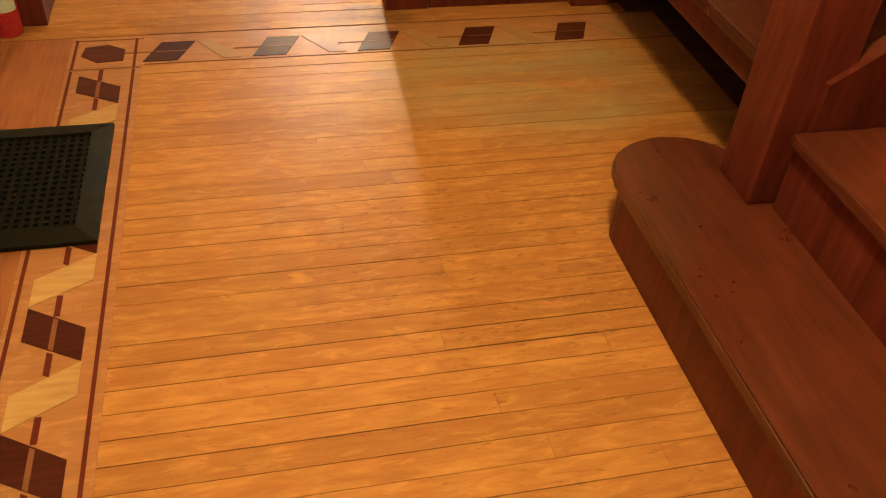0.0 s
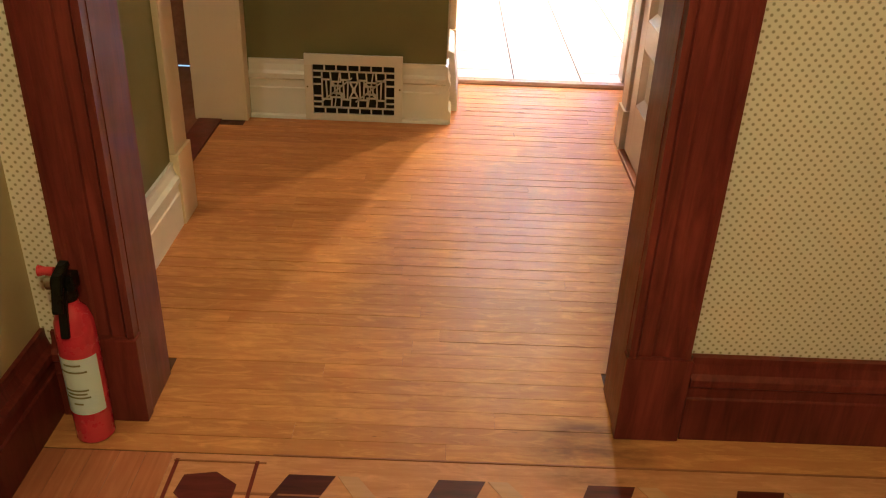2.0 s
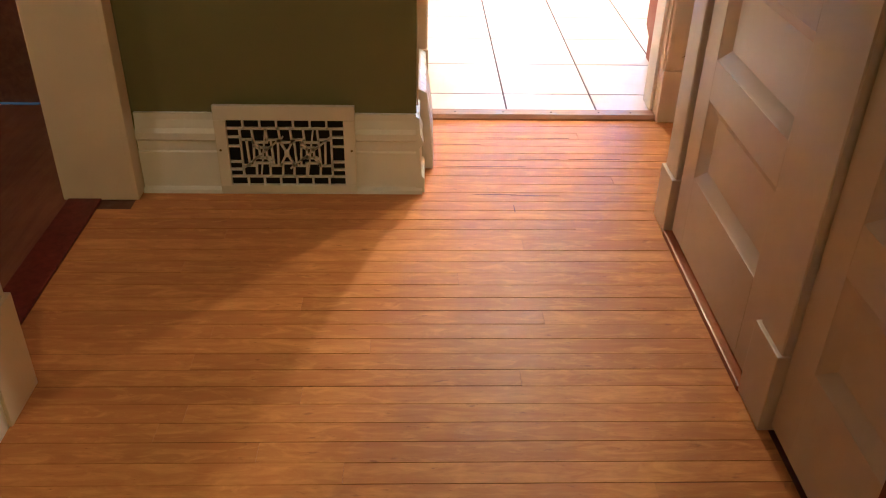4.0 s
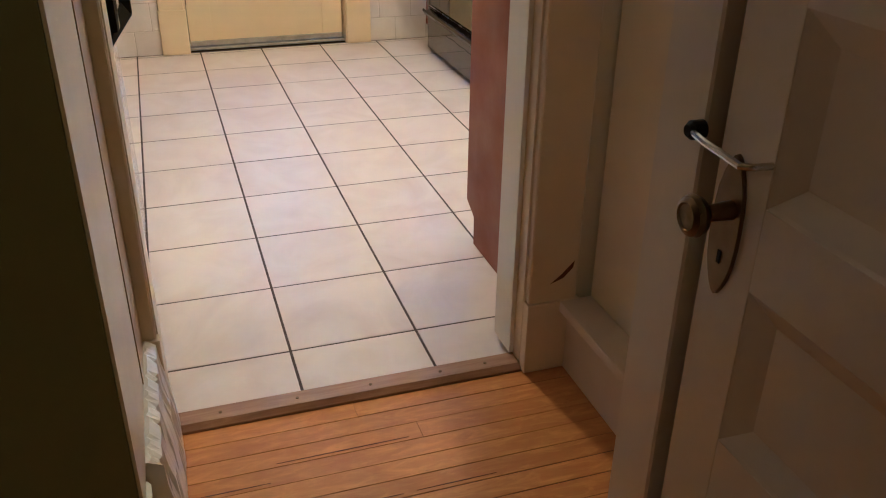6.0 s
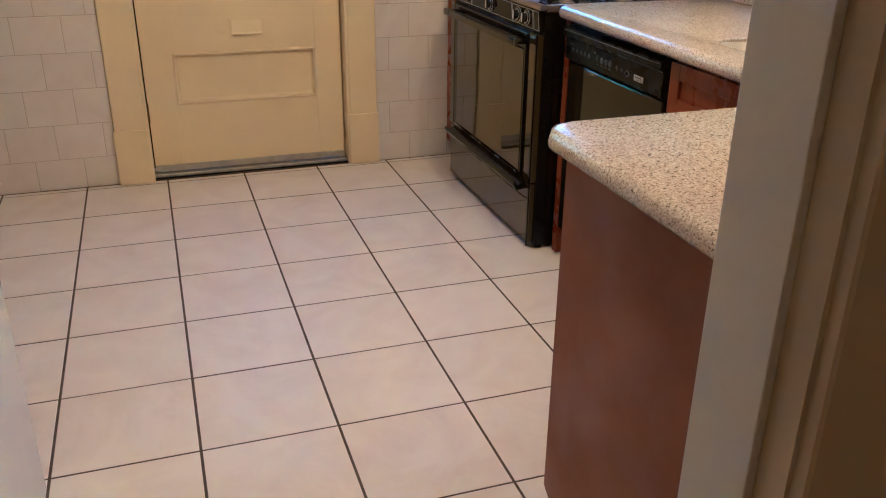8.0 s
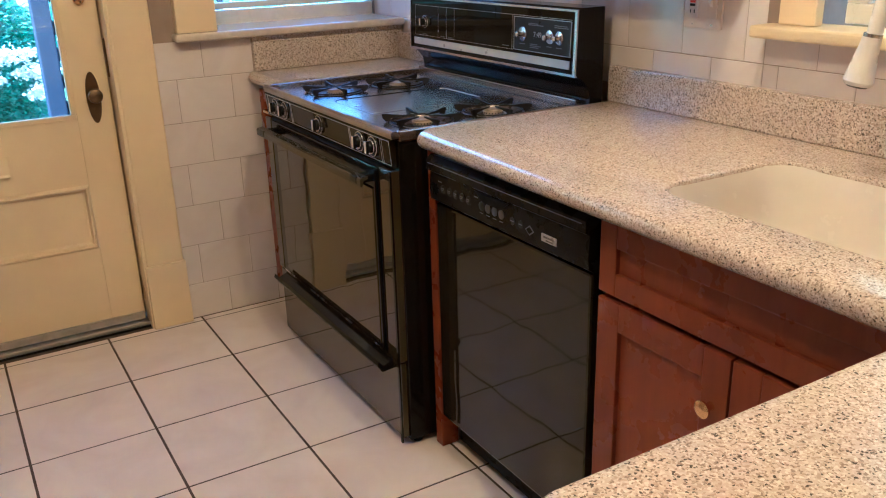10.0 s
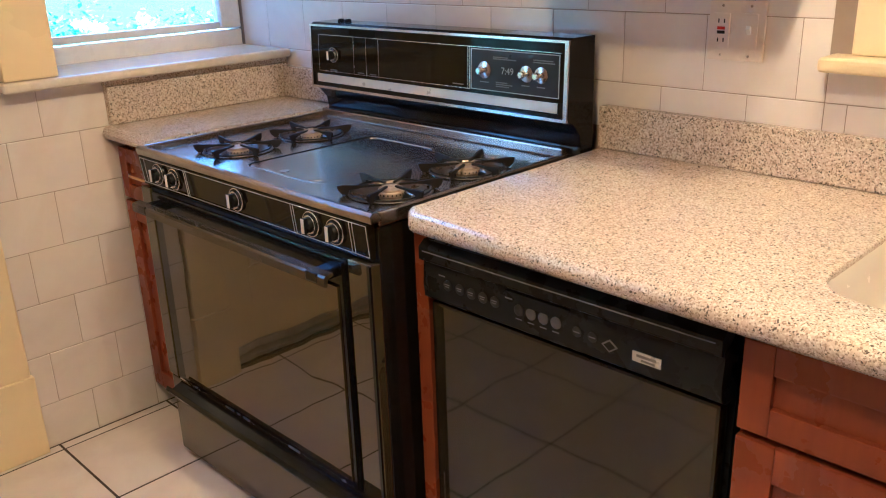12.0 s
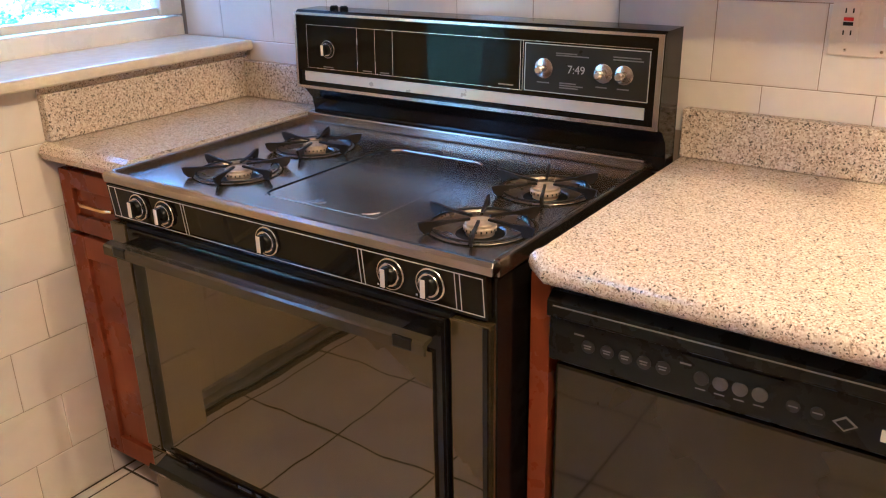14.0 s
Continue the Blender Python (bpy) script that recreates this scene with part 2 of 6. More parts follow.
M_WALLTILE = ceramic("white_wall_tile", (0.76, 0.70, 0.66), (0.68, 0.60, 0.54), (0.08, 0.2), 0.10, 4, 0.3)
M_WALLGROUT = plain("tan_grout", (0.30, 0.23, 0.17), 0.8)
M_GRANITE = granite("speckled_granite")
M_SPLASH = granite("speckled_granite_upright", 1.25, 0.03)
M_SINK = plain("bisque_sink", (0.80, 0.75, 0.66), 0.22, vary=0.06)
M_CHERRY = wood("cherry_cabinet", (0.21, 0.042, 0.003), (0.27, 0.060, 0.004), (12, 12, 1.2), (0.24, 0.34), 0.12, 0.0)
M_PENINSULA = plain("brown_end_panel", (0.26, 0.088, 0.031), 0.55, vary=0.25, scale=5)
M_BLACK = plain("black_enamel", (0.007, 0.006, 0.0055), 0.14, ior=1.30)
M_BLACKGLASS = plain("smoked_oven_glass", (0.042, 0.030, 0.011), 0.02, vary=0.3, scale=3, ior=1.72)
M_BLACKPLASTIC = plain("black_plastic", (0.0085, 0.008, 0.007), 0.28)
M_DARKGLASS = plain("black_panel_glass", (0.010, 0.008, 0.005), 0.03, vary=0.3, scale=3, ior=1.24)
M_DISHWASHER = plain("black_dishwasher_skin", (0.016, 0.013, 0.006), 0.05, vary=0.3, scale=4, ior=1.46)
M_CHROME = plain("worn_chrome", (0.62, 0.60, 0.57), 0.2, 1.0)
M_DARKCHROME = plain("smoky_chrome", (0.040, 0.031, 0.016), 0.12, 0.0, ior=1.45)
M_STEEL = plain("brushed_steel", (0.56, 0.52, 0.47), 0.24, 1.0)
M_LIP = plain("worn_steel_lip", (0.38, 0.35, 0.32), 0.2, 1.0, vary=0.4, scale=9)
M_COOKTOP = brushed("dark_steel_cooktop", (0.35, 0.285, 0.215), (0.22, 0.25))
M_BOWL = plain("stained_burner_bowl", (0.17, 0.135, 0.105), 0.30, 0.7, vary=0.5, scale=40)
M_BURNER = plain("ivory_burner_head", (0.40, 0.31, 0.22), 0.45, 0.1, vary=0.4, scale=120)
M_IRON = plain("cast_iron", (0.014, 0.011, 0.009), 0.5, 0.0, ior=1.35)
M_BRASS = plain("polished_brass", (0.78, 0.50, 0.16), 0.2, 1.0)
M_OLDBRASS = plain("tarnished_brass", (0.20, 0.135, 0.06), 0.36, 1.0, vary=0.5)
M_SILVER = plain("silver_band", (0.60, 0.58, 0.54), 0.35, 0.35)
M_PRINT = plain("white_print", (0.42, 0.40, 0.36), 0.5)
M_PLATE = plain("ivory_plastic", (0.70, 0.61, 0.52), 0.3, vary=0.05)
M_DIMPRINT = plain("grey_print", (0.17, 0.16, 0.145), 0.5)
M_CLOCKFACE = plain("dark_grey_face", (0.026, 0.024, 0.020), 0.35, ior=1.3)
M_PLASTIC = plain("white_plastic", (0.78, 0.75, 0.70), 0.28, vary=0.05)
M_SLOT = plain("black_slot", (0.01, 0.01, 0.01), 0.6)
M_RED = plain("red_lacquer", (0.50, 0.022, 0.012), 0.28, coat=0.3)
M_LABEL = plain("white_label", (0.66, 0.74, 0.92), 0.45, vary=0.1)
M_ALU = plain("dull_aluminium", (0.55, 0.52, 0.48), 0.4, 0.9, vary=0.4)
M_REGISTER = plain("black_iron_register", (0.012, 0.011, 0.009), 0.42, 0.3, vary=0.3)
M_REGISTER_EDGE = plain("worn_register_frame", (0.011, 0.0105, 0.008), 0.5, 0.0, vary=0.4)
M_GRILLE = paint("cream_grille_paint", (0.68, 0.62, 0.52), (0.35, 0.5), 0.12)
M_GLASS = glass("window_glass")
M_FRIDGE = plain("glossy_white_fridge", (0.56, 0.51, 0.46), 0.14, coat=0.5, vary=0.05)
M_FRIDGETRIM = wood("brown_fridge_trim", (0.06, 0.022, 0.012), (0.19, 0.085, 0.045), (12, 12, 1.5), (0.25, 0.35))
M_FLOWER = plain("white_petals", (0.86, 0.85, 0.78), 0.6)
M_POST = paint("blue_grey_post", (0.008, 0.014, 0.024), (0.8, 0.9), 0.05)
M_GROUND = plain("lawn", (0.05, 0.09, 0.03), 0.9, vary=0.5)
M_PANEL = wood("brown_panelling", (0.20, 0.075, 0.025), (0.34, 0.15, 0.05), (12, 1.2, 12), (0.35, 0.5))
lm = Mat("leaves", (0.05, 0.12, 0.04), 0.5)
lm.colour(lm.ramp(lm.node("ShaderNodeNewGeometry").outputs["Random Per Island"], [(0.0, (0.10, 0.25, 0.14)), (0.5, (0.24, 0.45, 0.29)), (1.0, (0.38, 0.56, 0.42))]))
M_LEAF = lm.m
lt = M_LEAF.node_tree
leaf_bsdf, leaf_out = lt.nodes["Principled BSDF"], lt.nodes["Material Output"]
thin, both = lt.nodes.new("ShaderNodeBsdfTranslucent"), lt.nodes.new("ShaderNodeMixShader")
lt.links.new(leaf_bsdf.inputs["Base Color"].links[0].from_socket, thin.inputs["Color"])
both.inputs[0].default_value = 0.5
lt.links.new(leaf_bsdf.outputs[0], both.inputs[1])
lt.links.new(thin.outputs[0], both.inputs[2])
lt.links.new(both.outputs[0], leaf_out.inputs["Surface"])
for dull in (M_SLOT, M_BLACKPLASTIC, M_REGISTER, M_REGISTER_EDGE, M_LINE, M_LINE_PALE):
    dull.node_tree.nodes["Principled BSDF"].inputs["Specular IOR Level"].default_value = 0.15
for floor_mat in (M_PLANK, M_PLANK_Y, M_BAND, M_INLAY_PALE, M_INLAY_DARK, M_INLAY_FADED):
    floor_mat.node_tree.nodes["Principled BSDF"].inputs["Specular IOR Level"].default_value = 0.22
M_TRIM.node_tree.nodes["Principled BSDF"].inputs["Specular IOR Level"].default_value = 0.25
M_CHERRY.node_tree.nodes["Principled BSDF"].inputs["Specular IOR Level"].default_value = 0.3
M_TILE.node_tree.nodes["Principled BSDF"].inputs["Specular IOR Level"].default_value = 0.15
for smoked in (M_BLACKGLASS, M_DISHWASHER, M_DARKCHROME):
    smoked.node_tree.nodes["Principled BSDF"].inputs["Specular Tint"].default_value = (1.0, 0.84, 0.58, 1)
# slightly wavy panes
for wavy in (M_BLACKGLASS, M_DISHWASHER):
    nt = wavy.node_tree
    where = nt.nodes.new("ShaderNodeTexCoord")
    swell = nt.nodes.new("ShaderNodeTexNoise")
    swell.inputs["Scale"].default_value, swell.inputs["Detail"].default_value = 11.0, 0.0
    relief = nt.nodes.new("ShaderNodeBump")
    relief.inputs["Strength"].default_value, relief.inputs["Distance"].default_value = 1.0, 0.0005
    nt.links.new(where.outputs["Object"], swell.inputs["Vector"])
    nt.links.new(swell.outputs["Fac"], relief.inputs["Height"])
    nt.links.new(relief.outputs["Normal"], nt.nodes["Principled BSDF"].inputs["Normal"])


# ---- mesh helpers ----
def box(bm, x0, x1, y0, y1, z0, z1, bevel=0.0, seg=2):
    vs = [bm.verts.new((x, y, z)) for x in (x0, x1) for y in (y0, y1) for z in (z0, z1)]
    fs = [bm.faces.new([vs[i] for i in q]) for q in ((0, 1, 3, 2), (4, 6, 7, 5), (0, 4, 5, 1), (2, 3, 7, 6), (0, 2, 6, 4), (1, 5, 7, 3))]
    if bevel:
        es = list({e for f in fs for e in f.edges})
        bmesh.ops.bevel(bm, geom=es, offset=bevel, segments=seg, affect="EDGES", profile=0.6)
    return bm


def solid(*a, **k):
    return box(bmesh.new(), *a, **k)


def prism(bm, pts, axis, a, b, bevel=0.0):
    """A flat outline swept along an axis. pts are (u, v): (y, z) for x, (x, z) for y, (x, y) for z."""
    def at(u, v, w):
        return {"x": (w, u, v), "y": (u, w, v), "z": (u, v, w)}[axis]
    lo = [bm.verts.new(at(u, v, a)) for u, v in pts]
    hi = [bm.verts.new(at(u, v, b)) for u, v in pts]
    n = len(pts)
    fs = [bm.faces.new(lo), bm.faces.new(hi)] + [bm.faces.new((lo[i], lo[(i + 1) % n], hi[(i + 1) % n], hi[i])) for i in range(n)]
    if bevel:
        es = list({e for f in fs[:2] for e in f.edges})
        bmesh.ops.bevel(bm, geom=es, offset=bevel, segments=2, affect="EDGES")
    return bm


def lathe(bm, prof, centre, axis="z", seg=24, cap=True):
    """Turns (radius, height) pairs about an axis through centre."""
    rings = []
    for r, h in prof:
        ring = []
        for i in range(seg):
            c, s = r * math.cos(2 * math.pi * i / seg), r * math.sin(2 * math.pi * i / seg)
            p = {"z": (c, s, h), "x": (h, c, s), "y": (s, h, c)}[axis]
            ring.append(bm.verts.new((centre[0] + p[0], centre[1] + p[1], centre[2] + p[2])))
        rings.append(ring)
    for r0, r1 in zip(rings, rings[1:]):
        for i in range(seg):
            bm.faces.new((r0[i], r0[(i + 1) % seg], r1[(i + 1) % seg], r1[i]))
    if cap:
        bm.faces.new(rings[0])
        bm.faces.new(rings[-1])
    return bm


def tube(bm, pts, r, seg=10):
    """A round bar along points; r may be one radius or one for each point."""
    pts = [Vector(p) for p in pts]
    rs = r if isinstance(r, (list, tuple)) else [r] * len(pts)
    rings, up = [], None
    for i, p in enumerate(pts):
        d = (pts[min(i + 1, len(pts) - 1)] - pts[max(i - 1, 0)]).normalized()
        if up is None:
            up = Vector((0, 0, 1)) if abs(d.z) < 0.9 else Vector((1, 0, 0))
        side = d.cross(up).normalized()
        up = side.cross(d).normalized()
        rings.append([bm.verts.new(p + (side * math.cos(2 * math.pi * k / seg) + up * math.sin(2 * math.pi * k / seg)) * rs[i]) for k in range(seg)])
    for r0, r1 in zip(rings, rings[1:]):
        for i in range(seg):
            bm.faces.new((r0[i], r0[(i + 1) % seg], r1[(i + 1) % seg], r1[i]))
    bm.faces.new(rings[0])
    bm.faces.new(rings[-1])
    return bm


def root_of(ob):
    while ob.parent:
        ob = ob.parent
    return ob


def part(name, bm, material, parent=None, label="", smooth=False):
    """Links a bmesh, built in world metres, as one mesh object under a thing or a part."""
    if parent is not None:
        bm.transform(Matrix.Translation(-root_of(parent).location))
    bmesh.ops.recalc_face_normals(bm, faces=bm.faces)
    data = bpy.data.meshes.new(name)
    bm.to_mesh(data)
    bm.free()
    data.materials.append(material)
    if smooth:
        for p in data.polygons:
            p.use_smooth = True
        data.set_sharp_from_angle(angle=radians(38))
    ob = new(name, data)
    if parent is not None:
        ob.parent = parent
    if label:
        tagged(ob, label)
    return ob


def thing(name, at, label, category, group="", kind=""):
    ob = new(name)
    ob.location = at
    ob.empty_display_size = 0.1
    return tagged(ob, label, category, group, kind)


def setting(name, bm, material, label, category="structure"):
    return tagged(part(name, bm, material), label, category, "", "structure")


# ---- shell ----
H = 2.6
KX0, KX1, KY1 = -1.15, 1.95, 3.38
# wood subfloor and kitchen slab under the pieces
floor_wood = setting("floor_wood", solid(-4.2, 3.0, -7.6, -0.01, -0.06, -0.0016), M_GAP, "orange oiled strip wood floor with inlaid border", "floor")
floor_tiled = setting("floor_tiled", solid(KX0 - 0.1, KX1 + 0.1, -0.01, KY1 + 0.1, -0.06, -0.0012), M_GROUT, "white marbled ceramic tile floor with dark grout", "floor")
setting("ceiling", solid(-4.2, 3.0, -7.6, 3.9, H, H + 0.1), M_CEILING, "plain white plaster ceiling", "ceiling")

# foyer walls
setting("wall_foyer_left", solid(-1.34, -1.215, -7.6, -2.43, 0, H), M_TAN, "tan painted plaster wall in the foyer", "wall")
bm = bmesh.new()
box(bm, -1.215, -1.12, -2.57, -2.43, 0, H)
box(bm, -1.12, 0.20, -2.57, -2.43, 2.2, H)
box(bm, 0.20, 3.0, -2.57, -2.43, 0, H)
setting("wall_foyer_end", bm, M_PAPER, "cream wallpaper wall with small brown dots", "wall")
setting("wall_foyer_back", solid(-4.2, 3.0, -7.7, -7.6, 0, H), M_TAN, "plain tan wall behind the entrance", "wall")
setting("wall_stair_side", solid(2.9, 3.0, -7.6, -2.57, 0, H), M_TAN, "plain tan wall above the stair", "wall")

# corridor walls
bm = bmesh.new()
box(bm, -1.41, -1.21, -2.43, -1.62, 0, H)
box(bm, -1.41, -1.21, -1.62, -0.62, 2.1, H)
setting("wall_corridor_left", bm, M_OLIVE, "olive green painted corridor wall", "wall")
bm = bmesh.new()
box(bm, -1.41, -0.345, -0.56, 0.12, 0, H)
setting("wall_chimney_block", bm, M_OLIVE, "olive green painted wall block beside the kitchen doorway", "wall")
bm = bmesh.new()
box(bm, 0.43, 0.56, -0.83, -0.715, 0, H)
box(bm, 0.43, 0.56, -1.535, -0.83, 2.08, H)
box(bm, 0.43, 0.56, -1.66, -1.535, 0, H)
box(bm, 0.43, 0.56, -2.36, -1.66, 2.08, H)
box(bm, 0.43, 0.56, -2.43, -2.36, 0, H)
box(bm, 0.56, 0.85, -0.80, -0.715, 0, H)
setting("wall_closet", bm, M_CREAM, "cream painted closet wall in the corridor", "wall")
setting("wall_closet_back", solid(0.95, 1.05, -2.43, -0.1, 0, H), M_CREAM, "plain cream closet back wall", "wall")
setting("wall_recess", solid(0.722, 0.85, -0.715, -0.02, 0, H), M_CREAM, "flat cream painted panel in the recess", "wall")
# side room seen through the left opening
setting("wall_side_room", solid(-3.0, -2.9, -3.2, 1.0, 0, H), M_PANEL, "brown wood panelled wall of the side room", "wall")
setting("wall_side_room_far", solid(-2.9, -1.41, 0.12, 0.22, 0, H), M_PANEL, "brown wood panelled end wall", "wall")
setting("wall_side_room_near", solid(-2.9, -1.41, -3.2, -3.1, 0, H), M_PANEL, "brown wood panelled near wall", "wall")

# kitchen walls
bm = bmesh.new()
box(bm, KX0, -0.345, 0.0, 0.12, 0, H)
box(bm, -0.345, 0.58, 0.0, 0.12, 2.08, H)
box(bm, 0.58, KX1, 0.0, 0.12, 0, H)
setting("wall_kitchen_near", bm, M_CREAM, "cream kitchen wall around the doorway", "wall")
setting("wall_kitchen_left", solid(KX0 - 0.1, KX0, 0.0, 3.7, 0, H), M_WALLGROUT, "kitchen wall behind the refrigerator", "wall")
bm = bmesh.new()
box(bm, KX0, -0.07, KY1 + 0.0016, KY1 + 0.3, 0, H)
box(bm, -0.07, 0.865, KY1 + 0.0016, KY1 + 0.3, 2.08, H)
box(bm, 0.865, 1.20, KY1 + 0.0016, KY1 + 0.3, 0, H)
box(bm, 1.20, KX1 + 0.1, KY1 + 0.0016, KY1 + 0.3, 0, 1.03)
box(bm, 1.20, KX1 + 0.1, KY1 + 0.0016, KY1 + 0.3, 2.0, H)
wall_back = setting("wall_kitchen_back", bm, M_WALLGROUT, "kitchen wall of white running bond tiles", "wall")
bm = bmesh.new()
box(bm, KX1 + 0.0016, KX1 + 0.2, 0.0, 0.55, 0, H)
box(bm, KX1 + 0.0016, KX1 + 0.2, 0.55, 1.56, 0, 1.11)
box(bm, KX1 + 0.0016, KX1 + 0.2, 0.55, 1.56, 2.0, H)
box(bm, KX1 + 0.0016, KX1 + 0.2, 1.56, 3.69, 0, H)
wall_right = setting("wall_kitchen_right", bm, M_WALLGROUT, "tiled kitchen wall behind the range and sink", "wall")


# ---- trim ----
def base_profile(h, t):
    """Baseboard section: (offset from the wall, height)."""
    return [(0, 0), (t, 0), (t, h * 0.52), (t - 0.004, h * 0.54), (t - 0.004, h * 0.66), (t + 0.004, h * 0.69), (t + 0.004, h * 0.77),
            (t - 0.006, h * 0.82), (t - 0.012, h * 0.92), (t - 0.012, h), (0, h)]


def baseboard(axis, wall, sign, a, b, h, t, mat, label):
    """A moulded board along a wall; axis is the way that it runs."""
    pts = [(wall + sign * u, v) for u, v in base_profile(h, t)]
    setting("baseboard", prism(bmesh.new(), pts, axis, a, b), mat, label, "baseboard")


def casing(name, axis, face, sign, a, b, top, mat, plinth, label, t=0.028, flat=False):
    """An upright door casing with a fluted face and a plinth block. a, b: across the opening's wall."""
    ob = thing(name, ((face, (a + b) / 2, 0) if axis == "x" else ((a + b) / 2, face, 0)), label, "door casing", "", "structure")
    w = b - a
    prof = [(a, 0), (b, 0), (b, t), (b - w * 0.10, t + 0.004), (b - w * 0.16, t - 0.006), (b - w * 0.36, t - 0.004), (b - w * 0.42, t - 0.009),
            (a + w * 0.42, t - 0.009), (a + w * 0.36, t - 0.004), (a + w * 0.16, t - 0.006), (a + w * 0.10, t + 0.004), (a, t)]
    if flat:
        prof = [(a, 0), (b, 0), (b, t - 0.003), (b - 0.004, t), (a + 0.004, t), (a, t - 0.003)]
    bm = bmesh.new()
    if axis == "x":
        prism(bm, [(face + sign * v, u) for u, v in prof], "z", plinth, top)
    else:
        prism(bm, [(u, face + sign * v) for u, v in prof], "z", plinth, top)
    part("casing_board", bm, mat, ob)
    lo, hi = sorted((face, face + sign * (t + 0.010)))
    e = 0.006
    bm = solid(lo, hi, a - e, b + e, 0.001, plinth, 0.003) if axis == "x" else solid(a - e, b + e, lo, hi, 0.001, plinth, 0.003)
    part("plinth_block", bm, mat, ob)
    return ob


def chipped(prof, y0, y1, seed):
    """A painted board along y whose old paint is chipped: a section whose outer points wander."""
    bm = bmesh.new()
    r = random.Random(seed)
    n = max(4, int((y1 - y0) / 0.009))
    rings = []
    for i in range(n + 1):
        y = y0 + (y1 - y0) * i / n
        ring = []
        for k, (x, z) in enumerate(prof):
            inner = k in (0, len(prof) - 1)
            chip = 0.0 if inner else (0.0055 if r.random() < 0.22 else 0.0) + r.uniform(0, 0.0012)
            wave = 0.0 if inner else 0.003 * noise.noise(Vector((seed, y * 14, z * 14)))
            ring.append(bm.verts.new((x - chip + wave, y, z + (0 if z < 0.01 else wave))))
        rings.append(ring)
    for r0, r1 in zip(rings, rings[1:]):
        for k in range(len(prof)):
            bm.faces.new((r0[k], r0[(k + 1) % len(prof)], r1[(k + 1) % len(prof)], r1[k]))
    bm.faces.new(rings[0])
    bm.faces.new(rings[-1])
    bmesh.ops.recalc_face_normals(bm, faces=bm.faces)
    return bm


baseboard("y", -1.215, 1, -7.6, -2.572, 0.225, 0.022, M_TRIM, "dark mahogany baseboard in the foyer")
baseboard("x", -2.57, -1, 0.222, 0.80, 0.222, 0.028, M_TRIM, "dark mahogany baseboard under the wallpaper")
baseboard("x", -2.57, -1, -1.19, -1.14, 0.222, 0.022, M_TRIM, "short mahogany baseboard behind the extinguisher")
casing("door_casing", "y", -2.57, -1, -1.132, -0.998, 2.2, M_TRIM, 0.225, "dark mahogany door casing with plinth block")
casing("door_casing", "y", -2.57, -1, 0.078, 0.212, 2.2, M_TRIM, 0.225, "dark mahogany door casing beside the wallpaper")
for x0, x1 in ((-1.12, -0.996), (0.076, 0.20)):
    setting("door_jamb", solid(x0, x1, -2.57, -2.425, 0.001, 2.2), M_TRIM, "dark mahogany door jamb", "door jamb")
setting("door_head", solid(-1.12, 0.20, -2.60, -2.425, 2.14, 2.24), M_TRIM, "dark mahogany door head", "door head")

baseboard("y", -1.21, 1, -2.43, -1.622, 0.22, 0.022, M_WHITE, "cream painted baseboard in the corridor")
casing("door_casing", "x", -1.21, 1, -1.62, -1.492, 2.1, M_CREAM, 0.245, "cream painted door casing by the side room", 0.02, True)
setting("door_jamb", solid(-1.41, -1.212, -1.62, -1.492, 0.001, 2.1), M_CREAM, "cream painted door jamb", "door jamb")
setting("door_jamb", solid(-1.415, -1.202, -0.648, -0.56, 0.001, 2.1, 0.004), M_CREAM, "cream painted jamb of the side room doorway", "door jamb")
setting("door_casing_edge", solid(-1.206, -1.188, -0.648, -0.575, 0.0012, 2.1, 0.004), M_CREAM, "cream door casing against the olive wall", "door casing")
setting("threshold", solid(-1.40, -1.30, -1.492, -0.648, -0.006, 0.008, 0.003), M_TRIM, "dark wood threshold strip", "threshold")
baseboard("x", -0.56, -1, -1.186, -0.345, 0.255, 0.024, M_WHITE, "white painted baseboard with worn top edge")
setting("baseboard_end", chipped([(-0.346, 0.001), (-0.318, 0.001), (-0.318, 0.05), (-0.328, 0.06), (-0.330, 0.15), (-0.324, 0.17), (-0.334, 0.20), (-0.335, 0.25), (-0.346, 0.255)], -0.588, -0.44, 3), M_WHITE, "chipped white baseboard corner", "baseboard")
setting("baseboard_side", chipped([(-0.346, 0.001), (-0.288, 0.001), (-0.287, 0.06), (-0.293, 0.12), (-0.299, 0.17), (-0.308, 0.215), (-0.312, 0.262), (-0.330, 0.275), (-0.346, 0.275)], -0.42, -0.03, 8), M_WHITE, "chipped white painted plinth beside the kitchen doorway", "baseboard")
setting("shoe_moulding", prism(bmesh.new(), [(-0.584, 0.001), (-0.602, 0.001), (-0.598, 0.012), (-0.584, 0.018)], "x", -1.186, -0.326), M_WHITE, "white shoe moulding on the wood floor", "moulding")

# kitchen doorway
setting("wall_end_board", solid(-0.3445, -0.339, -0.556, -0.192, 0.278, 2.08, 0.001), M_CREAM, "cream painted board on the end of the wall block", "trim")
# Tan colour stands in for shade on this strip of cream casing.
setting("casing_side_board", solid(-0.3445, -0.337, -0.190, -0.025, 0.278, 2.08, 0.001), paint("shaded_cream_paint", (0.36, 0.25, 0.12), (0.35, 0.5), 0.15), "casing side beside the kitchen doorway, tan for painted-in shade", "trim")
casing("door_casing", "y", 0.0, -1, -0.375, -0.309, 2.08, M_CREAM, 0.27, "cream kitchen door casing with dark worn edge", 0.02, True)
casing("door_casing", "y", 0.0, -1, 0.553, 0.680, 2.08, M_CREAM, 0.20, "cream kitchen door casing with cracked paint", 0.02, True)
